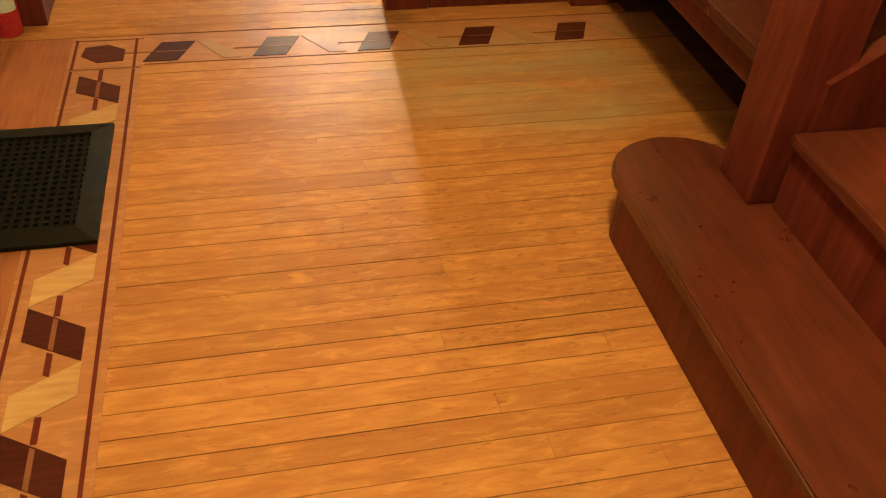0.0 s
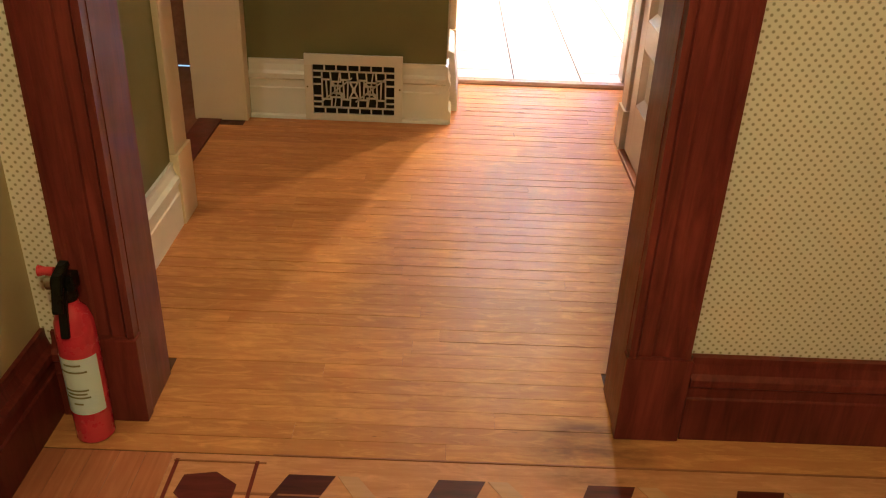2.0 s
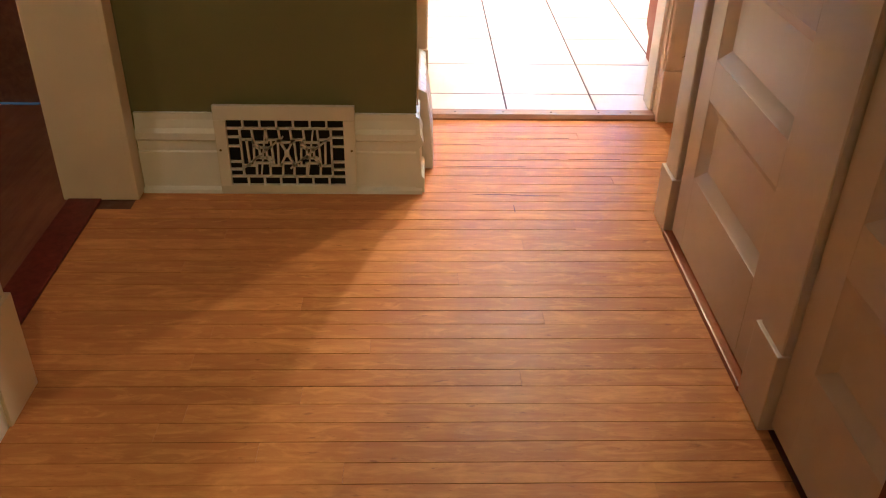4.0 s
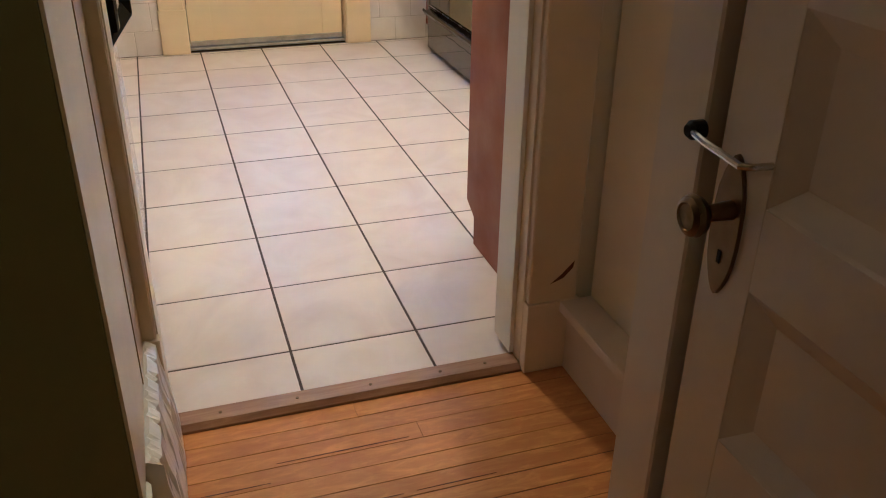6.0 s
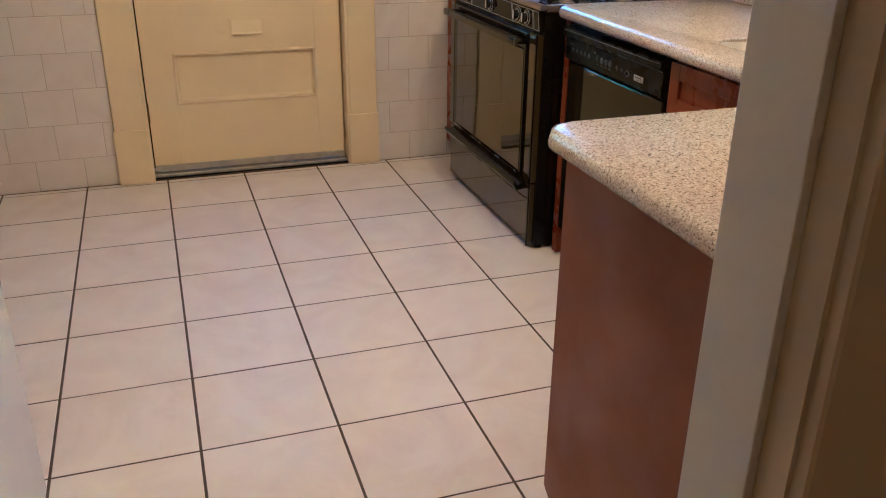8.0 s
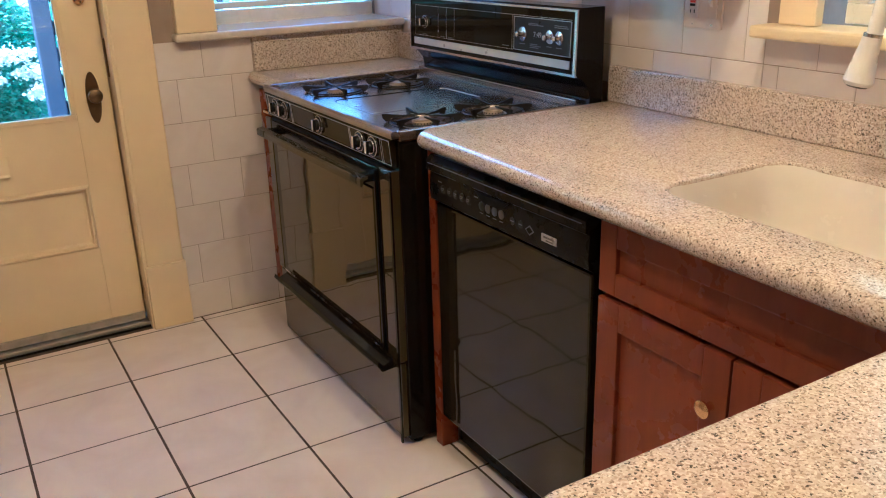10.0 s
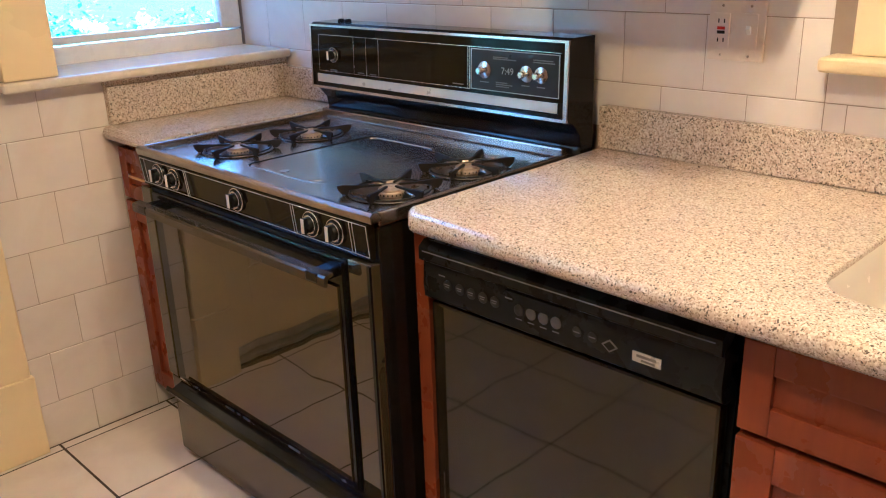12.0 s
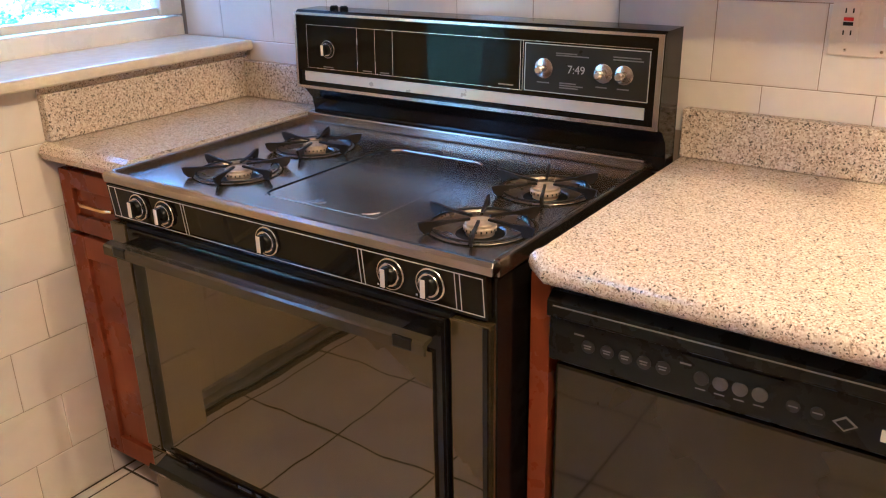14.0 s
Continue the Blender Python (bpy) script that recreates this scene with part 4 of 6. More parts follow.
# ---- kitchen: windows ----
WY = 3.60
win = thing("window_1", (1.6, WY, 1.06), "white framed window with garden view over the left counter", "window", "", "structure")
for a in ((1.215, 1.942, 1.052, 1.108), (1.215, 1.942, 1.92, 1.98), (1.215, 1.27, 1.112, 1.92), (1.868, 1.942, 1.112, 1.92)):
    part("window_frame", solid(a[0], a[1], WY, WY + 0.05, a[2], a[3], 0.006), M_PLASTIC, win)
for a in ((1.27, 1.868, 1.112, 1.135), (1.27, 1.868, 1.50, 1.53)):
    part("sash_rail", solid(a[0], a[1], WY + 0.012, WY + 0.045, a[2], a[3], 0.004), M_PLASTIC, win)
pane = part("pane", solid(1.265, 1.872, WY + 0.024, WY + 0.028, 1.13, 1.925), M_GLASS, win, "clear window glass")
pane.visible_shadow = False
setting("window_sill", solid(1.058, 1.944, 3.325, 3.605, 1.030, 1.058, 0.011, 3), plain("polished_cream_stone", (0.74, 0.66, 0.54), 0.1, vary=0.25, scale=40), "polished cream stone window sill", "window sill")
setting("window_casing", solid(1.072, 1.212, 3.350, 3.387, 1.0585, 2.0, 0.004), M_BACKDOOR, "yellow-cream window casing", "window casing")
setting("window_reveal", solid(1.195, 1.214, 3.388, 3.66, 1.0585, 2.0), M_BACKDOOR, "yellow-cream window reveal", "window reveal")
setting("window_apron", solid(1.335, 1.948, 3.360, 3.387, 1.012, 1.0295), M_GRANITE, "stone strip under the window sill", "trim")

win2 = thing("window_2", (1.99, 1.05, 1.15), "cream framed window over the sink", "window", "", "structure")
part("window_sill", solid(1.885, 2.02, 0.48, 1.634, 1.118, 1.146, 0.010, 3), M_BACKDOOR, win2, "rounded cream window sill")
part("window_casing", solid(1.930, 1.957, 1.50, 1.592, 1.147, 2.05, 0.004), M_BACKDOOR, win2)
part("window_casing", solid(1.930, 1.957, 0.50, 0.60, 1.147, 2.05, 0.004), M_BACKDOOR, win2)
for a in ((0.60, 1.50, 1.147, 1.19), (0.60, 1.50, 1.55, 1.59), (0.60, 0.65, 1.19, 2.0), (1.45, 1.50, 1.19, 2.0)):
    part("window_frame", solid(2.03, 2.06, a[0], a[1], a[2], a[3], 0.003), M_PLASTIC, win2)
pane = part("pane", solid(2.043, 2.047, 0.62, 1.48, 1.18, 2.0), M_GLASS, win2)
pane.visible_shadow = False

# ---- kitchen: counters ----
CZ0, CZ1 = 0.862, 0.905


def slab(name, outline, z0, z1, label, rounded, holes=(), r=0.020):
    """A stone worktop from its outline; rounded tells which sides carry a bullnose."""
    bm = bmesh.new()
    lo = [bm.verts.new((x, y, z0)) for x, y in outline]
    hi = [bm.verts.new((x, y, z1)) for x, y in outline]
    n = len(outline)
    bm.faces.new(lo)
    bm.faces.new(hi)
    for i in range(n):
        bm.faces.new((lo[i], lo[(i + 1) % n], hi[(i + 1) % n], hi[i]))
    es = []
    for i in rounded:
        for ring in (lo, hi):
            e = bm.edges.get((ring[i], ring[(i + 1) % n]))
            es.append(e)
    bmesh.ops.bevel(bm, geom=es, offset=r, segments=4, affect="EDGES", profile=0.5)
    return tagged(part(name, bm, M_GRANITE, None, "", True), label, "worktop")


def sink_outline(inset=0.0, n=6):
    """Rounded outline of the basin in the worktop."""
    x0, x1, y0, y1, r = 1.40 + inset, 1.775 - inset, 0.74 + inset, 1.425 - inset, 0.085
    pts = []
    for cx, cy, a0 in ((x1 - r, y1 - r, 0), (x0 + r, y1 - r, 90), (x0 + r, y0 + r, 180), (x1 - r, y0 + r, 270)):
        pts += [(cx + r * math.cos(radians(a0 + 90 * i / n)), cy + r * math.sin(radians(a0 + 90 * i / n))) for i in range(n + 1)]
    return pts


# main worktop with the basin cut out: four pieces of one mesh round the hole
bm = bmesh.new()
hole = sink_outline()
outer = [(1.945, 2.118)]
cut = [(1.345, 2.118), (1.318, 2.095), (1.286, 0.798), (1.276, 0.788), (0.700, 0.788), (0.668, 0.778), (0.652, 0.752), (0.648, 0.122), (1.945, 0.122)]
outer += cut
tops = [bm.verts.new((x, y, CZ1)) for x, y in outer]
hin = [bm.verts.new((x, y, CZ1)) for x, y in hole]
oe = [bm.edges.new((tops[i], tops[(i + 1) % len(tops)])) for i in range(len(tops))]
he = [bm.edges.new((hin[i], hin[(i + 1) % len(hin)])) for i in range(len(hin))]
bmesh.ops.triangle_fill(bm, use_beauty=True, use_dissolve=False, edges=oe + he)
# rounded front edge and inner rim, as swept strips


def rim(verts, depth, round_r, closed, sign):
    """Carries an edge over a quarter round and down to depth."""
    n = len(verts)
    pts = [Vector((v.co.x, v.co.y)) for v in verts]
    normals = []
    for i in range(n):
        a, b = pts[i - 1] if (closed or i > 0) else pts[i], pts[(i + 1) % n] if (closed or i < n - 1) else pts[i]
        d = (b - a).normalized()
        normals.append(Vector((d.y, -d.x)) * sign)
    rings = [list(verts)]
    for ang in (30, 60, 90):
        s, c = math.sin(radians(ang)) * round_r, (1 - math.cos(radians(ang))) * round_r
        rings.append([bm.verts.new((p.x + m.x * s, p.y + m.y * s, CZ1 - c)) for p, m in zip(pts, normals)])
    if depth > 0.03 and sign > 0:
        for ang in (30, 60, 90):
            s, c = math.cos(radians(ang)) * round_r, math.sin(radians(ang)) * round_r
            rings.append([bm.verts.new((p.x + m.x * s, p.y + m.y * s, CZ1 - round_r - c)) for p, m in zip(pts, normals)])
    else:
        rings.append([bm.verts.new((p.x + m.x * round_r, p.y + m.y * round_r, CZ1 - depth)) for p, m in zip(pts, normals)])
    for r0, r1 in zip(rings, rings[1:]):
        for i in range(n if closed else n - 1):
            bm.faces.new((r0[i], r0[(i + 1) % n], r1[(i + 1) % n], r1[i]))
    return rings[-1]


rim(tops[1:-1], 0.043, 0.021, False, 1.0)
rim(hin, 0.036, 0.006, True, -1.0)
worktop = tagged(part("worktop", bm, M_GRANITE, None, "", True), "speckled beige granite worktop with rounded edge, L-shaped", "worktop")
bm = bmesh.new()
rings = []
for inset, z in ((0.0035, 0.9005), (0.006, 0.894), (0.009, 0.86), (0.012, 0.80), (0.020, 0.750), (0.035, 0.722), (0.075, 0.716), (0.13, 0.714)):
    rings.append([bm.verts.new((x, y, z)) for x, y in sink_outline(inset)])
for r0, r1 in zip(rings, rings[1:]):
    for i in range(len(r0)):
        bm.faces.new((r0[i], r0[(i + 1) % len(r0)], r1[(i + 1) % len(r0)], r1[i]))
bm.faces.new(rings[-1])
sink = thing("sink", (1.59, 1.08, 0.72), "bisque undermount sink set in the granite worktop", "sink")
part("basin", bm, M_SINK, sink, "", True)
part("drain", lathe(bmesh.new(), [(0.045, 0.7142), (0.045, 0.718), (0.03, 0.7185)], (1.62, 1.08, 0)), M_CHROME, sink, "", True)

faucet = thing("faucet", (1.845, 1.16, 0.905), "white pull-down kitchen faucet with chrome ring", "faucet")
part("base", lathe(bmesh.new(), [(0.030, 0.9055), (0.030, 0.915), (0.024, 0.925), (0.022, 1.02), (0.018, 1.03)], (1.845, 1.16, 0)), M_PLASTIC, faucet, "", True)
part("neck", tube(bmesh.new(), [(1.845, 1.16, 1.02), (1.845, 1.165, 1.20), (1.84, 1.175, 1.28), (1.825, 1.195, 1.335), (1.80, 1.215, 1.345), (1.778, 1.232, 1.31), (1.765, 1.243, 1.25), (1.757, 1.25, 1.165)], 0.0135, 14), M_PLASTIC, faucet, "", True)
d = Vector((-0.10, 0.14, -1)).normalized()
o = Vector((1.757, 1.252, 1.165))
part("collar", tube(bmesh.new(), [o, o + d * 0.006], 0.0165, 18), M_CHROME, faucet, "chrome ring", True)
part("spray_head", tube(bmesh.new(), [o + d * 0.006, o + d * 0.02, o + d * 0.06, o + d * 0.085, o + d * 0.092], [0.0165, 0.0175, 0.023, 0.0265, 0.022], 20), M_PLASTIC, faucet, "", True)
part("spray_face", tube(bmesh.new(), [o + d * 0.092, o + d * 0.095], 0.018, 18), M_DIMPRINT, faucet)
part("lever", tube(bmesh.new(), [(1.845, 1.16, 1.0), (1.83, 1.10, 1.02), (1.82, 1.06, 1.045)], [0.009, 0.008, 0.006], 10), M_PLASTIC, faucet, "", True)

tagged(part("worktop", prism(bmesh.new(), [(1.330, CZ0), (1.945, CZ0), (1.945, CZ1), (1.330, CZ1), (1.317, CZ1 - 0.007), (1.310, CZ1 - 0.021), (1.317, CZ1 - 0.036)], "y", 3.070, 3.372), M_GRANITE), "short speckled granite worktop on the narrow cabinet", "worktop")
tagged(part("backsplash", solid(1.335, 1.945, 3.352, 3.3795, CZ1 + 0.0008, 1.0115, 0.003), M_SPLASH), "speckled granite backsplash under the window", "backsplash")
tagged(part("backsplash", solid(1.922, 1.9495, 3.06, 3.351, CZ1 + 0.0008, 1.002, 0.003), M_SPLASH), "short granite backsplash in the corner", "backsplash")
tagged(part("backsplash", solid(1.920, 1.9495, 0.125, 2.122, CZ1 + 0.0008, 1.002, 0.003), M_SPLASH), "speckled granite backsplash behind the sink", "backsplash")


# ---- kitchen: cabinets ----
def shaker(parent, name, x, y0, y1, z0, z1, rail, label=""):
    """A framed cabinet front in the plane x, looking to -x."""
    front = part(name, solid(x + 0.010, x + 0.018, y0 + rail - 0.002, y1 - rail + 0.002, z0 + rail - 0.002, z1 - rail + 0.002), M_CHERRY, parent, label)
    for a in ((y0, y0 + rail, z0, z1), (y1 - rail, y1, z0, z1), (y0 + rail, y1 - rail, z0, z0 + rail), (y0 + rail, y1 - rail, z1 - rail, z1)):
        part("frame_piece", solid(x, x + 0.020, a[0], a[1], a[2], a[3], 0.0025), M_CHERRY, front)
    return front


def knob(parent, x, y, z):
    part("knob", lathe(bmesh.new(), [(0.008, 0.0), (0.006, -0.010), (0.008, -0.014), (0.015, -0.019), (0.016, -0.024), (0.010, -0.028), (0.003, -0.029)], (x, y, z), "x", 20), M_BRASS, parent, "round polished brass knob", True)


cab = thing("cabinet", (1.65, 1.13, 0.1), "cherry sink cabinet with false drawer and two doors", "cabinet", "kitchen cabinets")
part("body", solid(1.358, 1.94, 0.78, 1.473, 0.10, 0.715), M_CHERRY, cab)
part("top_rail", solid(1.358, 1.384, 0.78, 1.473, 0.715, 0.8615), M_CHERRY, cab)
part("toe_kick", solid(1.42, 1.44, 0.78, 1.473, 0.001, 0.0995), M_BLACKPLASTIC, cab)
shaker(cab, "drawer", 1.337, 0.815, 1.471, 0.702, 0.842, 0.045, "false drawer front")
d1 = shaker(cab, "door", 1.337, 1.146, 1.471, 0.112, 0.690, 0.058)
d2 = shaker(cab, "door", 1.337, 0.815, 1.142, 0.112, 0.690, 0.058)
knob(d1, 1.337, 1.178, 0.59)
knob(d2, 1.337, 1.112, 0.58)

cab = thing("cabinet", (1.65, 3.22, 0.1), "narrow cherry cabinet with a drawer and a door", "cabinet", "kitchen cabinets")
part("body", solid(1.366, 1.94, 3.085, 3.366, 0.085, 0.8615), M_CHERRY, cab)
part("toe_kick", solid(1.43, 1.45, 3.085, 3.366, 0.001, 0.0845), M_CHERRY, cab)
dr = shaker(cab, "drawer", 1.345, 3.075, 3.368, 0.695, 0.842, 0.042)
part("pull", tube(bmesh.new(), [(1.345, 3.275, 0.775), (1.325, 3.272, 0.778), (1.318, 3.255, 0.778), (1.318, 3.175, 0.778), (1.325, 3.158, 0.778), (1.345, 3.155, 0.775)], 0.0045, 8), M_BRASS, dr, "thin brass bow pull", True)
shaker(cab, "door", 1.345, 3.075, 3.368, 0.085, 0.684, 0.055)

pen = thing("peninsula_cabinet", (1.0, 0.45, 0), "brown wood peninsula cabinet with plain end panel", "cabinet", "kitchen cabinets")
part("end_panel", prism(bmesh.new(), [(0.13, 0.001), (0.684, 0.001), (0.684, 0.098), (0.752, 0.130), (0.752, 0.861), (0.13, 0.861)], "x", 0.672, 0.692, 0.0015), M_PENINSULA, pen, "plain brown end panel with toe notch")
part("corner_post", solid(0.674, 0.694, 0.7525, 0.760, 0.131, 0.861), M_PENINSULA, pen)
part("body", solid(0.693, 1.30, 0.13, 0.735, 0.10, 0.861), M_CHERRY, pen)
part("toe_kick", solid(0.693, 1.30, 0.13, 0.66, 0.001, 0.099), M_CHERRY, pen)
for x0, x1 in ((0.70, 1.0), (1.004, 1.30)):
    part("door", solid(x0, x1, 0.7355, 0.7545, 0.112, 0.842, 0.002), M_CHERRY, pen)

up = thing("wall_cabinet", (1.78, 1.9, 1.37), "cherry wall cabinet over the worktop", "cabinet", "kitchen cabinets")
part("body", solid(1.64, 1.949, 1.66, 2.12, 1.37, 2.25), M_CHERRY, up)
ud = shaker(up, "door", 1.619, 1.662, 2.118, 1.372, 2.248, 0.058)
knob(ud, 1.619, 1.70, 1.43)
up = thing("wall_cabinet", (1.78, 2.6, 1.52), "cherry wall cabinet over the gas range", "cabinet", "kitchen cabinets")
part("body", solid(1.64, 1.949, 2.124, 3.05, 1.52, 2.25), M_CHERRY, up)
for y0, y1, ky in ((2.126, 2.585, 2.545), (2.589, 3.048, 2.63)):
    ud = shaker(up, "door", 1.619, y0, y1, 1.522, 2.248, 0.058)
    knob(ud, 1.619, ky, 1.58)

tagged(part("filler_strip", solid(1.348, 1.40, 2.104, 2.138, 0.001, 0.8615, 0.002), M_CHERRY), "narrow cherry filler strip beside the dishwasher", "filler strip")

# ---- kitchen: dishwasher ----
dw = thing("dishwasher", (1.65, 1.785, 0), "black built-in dishwasher with button panel", "dishwasher")
DY0, DY1 = 1.492, 2.094
part("body", solid(1.375, 1.93, DY0, DY1, 0.10, 0.855), M_BLACKPLASTIC, dw)
part("door", solid(1.342, 1.375, DY0 + 0.006, DY1 - 0.004, 0.112, 0.722, 0.006), M_DISHWASHER, dw, "glossy black dishwasher door")
cp = part("control_panel", prism(bmesh.new(), [(1.374, 0.725), (1.345, 0.725), (1.330, 0.735), (1.327, 0.76), (1.330, 0.805), (1.318, 0.812), (1.318, 0.836), (1.332, 0.848), (1.374, 0.848)], "y", DY0, DY1), M_BLACKPLASTIC, dw, "black control panel", True)
part("handle_recess", prism(bmesh.new(), [(1.757, 0.802), (1.892, 0.802), (1.87, 0.790), (1.845, 0.782), (1.80, 0.782), (1.775, 0.790)], "x", 1.3262, 1.3292), M_SLOT, cp, "recessed handle scoop")
part("trim_line", solid(1.3165, 1.3175, DY0 + 0.01, DY1 - 0.01, 0.829, 0.831), M_DIMPRINT, cp)
for i in range(10):
    part("vent_slot", solid(1.3285, 1.330, 2.005 + i * 0.007, 2.009 + i * 0.007, 0.800, 0.805), M_SLOT, cp)
for i, y in enumerate((2.030, 2.000, 1.972, 1.944, 1.916)):
    part("button", lathe(bmesh.new(), [(0.0105, 0.0), (0.0105, -0.002), (0.009, -0.003)], (1.3285, y, 0.772), "x", 16), M_CLOCKFACE, cp, "", True)
    part("print_bar", solid(1.3248, 1.3253, y - 0.006, y + 0.006, 0.7735, 0.7755), M_DIMPRINT, cp)
    part("print_bar", solid(1.3248, 1.3253, y - 0.005, y + 0.005, 0.7695, 0.7712), M_DIMPRINT, cp)
for i, y in enumerate((1.862, 1.836, 1.810, 1.784)):
    part("button", lathe(bmesh.new(), [(0.0105, 0.0), (0.0105, -0.002), (0.009, -0.003)], (1.3285, y, 0.772), "x", 16), M_CLOCKFACE if i == 0 else plain("grey_button", (0.075, 0.07, 0.062), 0.4), cp, "", True)
    part("print_bar", solid(1.3272, 1.3278, y - 0.007, y + 0.007, 0.7545, 0.7565), M_DIMPRINT, cp)
for y in (2.045, 1.885):
    part("print_bar", solid(1.3272, 1.3278, y - 0.008, y + 0.008, 0.7865, 0.789), M_DIMPRINT, cp)
for y in (1.742, 1.712):
    part("button", lathe(bmesh.new(), [(0.009, 0.0), (0.009, -0.002)], (1.3285, y, 0.769), "x", 14), M_CLOCKFACE, cp, "", True)
    part("print_bar", solid(1.3262, 1.3266, y - 0.006, y + 0.006, 0.768, 0.770), M_DIMPRINT, cp)
dm = part("diamond_mark", prism(bmesh.new(), [(1.694, 0.765), (1.679, 0.776), (1.664, 0.765), (1.679, 0.754)], "x", 1.3262, 1.3272), M_DIMPRINT, cp)
part("diamond_inset", prism(bmesh.new(), [(1.690, 0.765), (1.679, 0.773), (1.668, 0.765), (1.679, 0.757)], "x", 1.3255, 1.326), M_SLOT, dm)
bg_ = part("badge", solid(1.3255, 1.3275, 1.588, 1.638, 0.755, 0.772, 0.001), M_SILVER, cp, "small silver name badge")
part("print_bar", solid(1.3248, 1.3253, 1.596, 1.630, 0.764, 0.768), M_DIMPRINT, bg_)
part("print_bar", solid(1.3248, 1.3253, 1.598, 1.622, 0.758, 0.761), M_DIMPRINT, bg_)
part("toe_panel", solid(1.40, 1.42, DY0, DY1, 0.012, 0.105), M_BLACKPLASTIC, dw)
for y in (DY0 + 0.02, DY1 - 0.02):
    part("foot", lathe(bmesh.new(), [(0.015, 0.0005), (0.015, 0.10)], (1.45, y, 0), seg=12), M_BLACKPLASTIC, dw)

# ---- kitchen: gas range ----
rg = thing("gas_range", (1.56, 2.605, 0), "vintage black gas range with chrome trim and griddle", "gas range")
SY0, SY1 = 2.150, 3.058
part("body", solid(1.275, 1.90, SY0 + 0.004, SY1 - 0.004, 0.02, 0.872, 0.003), M_BLACK, rg)
part("front_stile", solid(1.252, 1.275, SY0 + 0.004, 2.224, 0.268, 0.80, 0.003), M_BLACKGLASS, rg)
part("front_stile", solid(1.252, 1.275, 3.006, SY1 - 0.004, 0.268, 0.80, 0.003), M_BLACKGLASS, rg)
part("side_trim", solid(1.247, 1.252, SY0 + 0.004, SY0 + 0.012, 0.02, 0.80), M_BLACK, rg)
od = part("oven_door", solid(1.252, 1.275, 2.232, 3.002, 0.272, 0.795, 0.004), M_BLACK, rg, "black oven door")
part("door_glass", solid(1.246, 1.2525, 2.254, 2.952, 0.288, 0.735, 0.001), M_BLACKGLASS, od, "smoked oven door glass")
part("door_trim", solid(1.244, 1.2515, 2.234, 2.242, 0.28, 0.79), M_BLACK, od)
part("trim_line", solid(1.2445, 1.2458, 2.250, 2.980, 0.276, 0.281), M_STEEL, od)
part("handle_bar", prism(bmesh.new(), [(1.212, 0.748), (1.206, 0.750), (1.206, 0.768), (1.210, 0.772), (1.228, 0.774), (1.229, 0.768), (1.216, 0.764)], "y", 2.240, 3.020), M_DARKCHROME, od, "long smoky chrome oven handle")
for y0, y1 in ((2.262, 2.30), (2.952, 2.99)):
    part("handle_arm", solid(1.205, 1.254, y0, y1, 0.752, 0.772, 0.003), M_BLACK, od)
part("gap", solid(1.2575, 1.2745, 2.226, 3.006, 0.7955, 0.803), M_SLOT, rg)
dwr = part("drawer", solid(1.256, 1.275, 2.160, 3.050, 0.03, 0.262, 0.003), M_BLACKGLASS, rg, "black broiler drawer")
part("drawer_pull", prism(bmesh.new(), [(1.256, 0.232), (1.222, 0.228), (1.208, 0.250), (1.212, 0.262), (1.226, 0.246), (1.256, 0.258)], "y", 2.205, 2.998), M_BLACK, dwr, "black drawer pull")
# control panel, tilted
fp = part("front_panel", prism(bmesh.new(), [(1.262, 0.806), (1.2725, 0.806), (1.2725, 0.880), (1.2545, 0.880)], "y", SY0 + 0.012, SY1 - 0.010), M_DARKGLASS, rg, "black knob panel with silver lines")


def on_panel(z):
    return 1.262 - (z - 0.806) / 0.074 * 0.0075 - 0.0004


def line(y0, y1, z0, z1, parent, mat=M_SILVER):
    part("silver_line", prism(bmesh.new(), [(on_panel(z0) - 0.0005, z0), (on_panel(z1) - 0.0005, z1), (on_panel(z1) + 0.0012, z1), (on_panel(z0) + 0.0012, z0)], "y", y0, y1), mat, parent)


for z in (0.8115, 0.8745):
    line(SY0 + 0.016, SY1 - 0.014, z, z + 0.0012, fp)
for y in (SY0 + 0.016, 2.206, 2.215, 2.392, 2.400, 2.818, 2.826, 3.022, SY1 - 0.016):
    line(y, y + 0.0012, 0.8115, 0.876, fp)


def range_knob(x, y, z, parent, r=0.027):
    k = part("knob_ring", lathe(bmesh.new(), [(r, 0.0), (r, -0.003), (r * 0.97, -0.004), (r * 0.91, -0.004), (r * 0.90, -0.001)], (x, y, z), "x", 28), M_CHROME, parent, "chrome knob ring", True)
    part("knob_skirt", lathe(bmesh.new(), [(r * 0.90, -0.0015), (r * 0.74, -0.003), (r * 0.72, -0.0045)], (x, y, z), "x", 28), M_BLACKPLASTIC, k, "", True)
    part("inner_ring", lathe(bmesh.new(), [(r * 0.73, -0.003), (r * 0.73, -0.0075), (r * 0.70, -0.0085), (r * 0.60, -0.0085), (r * 0.59, -0.006)], (x, y, z), "x", 28), M_CHROME, k, "", True)
    part("knob", lathe(bmesh.new(), [(r * 0.60, -0.006), (r * 0.56, -0.012), (r * 0.50, -0.015), (r * 0.3, -0.016)], (x, y, z), "x", 24), M_BLACKPLASTIC, k, "", True)
    part("grip", solid(x - 0.022, x - 0.012, y - r * 0.19, y + r * 0.19, z - r * 0.58, z + r * 0.58, 0.002), M_BLACKPLASTIC, k)
    part("pointer", solid(x - 0.0235, x - 0.0219, y - r * 0.15, y + r * 0.15, z - r * 0.54, z + r * 0.56), M_PLATE, k)


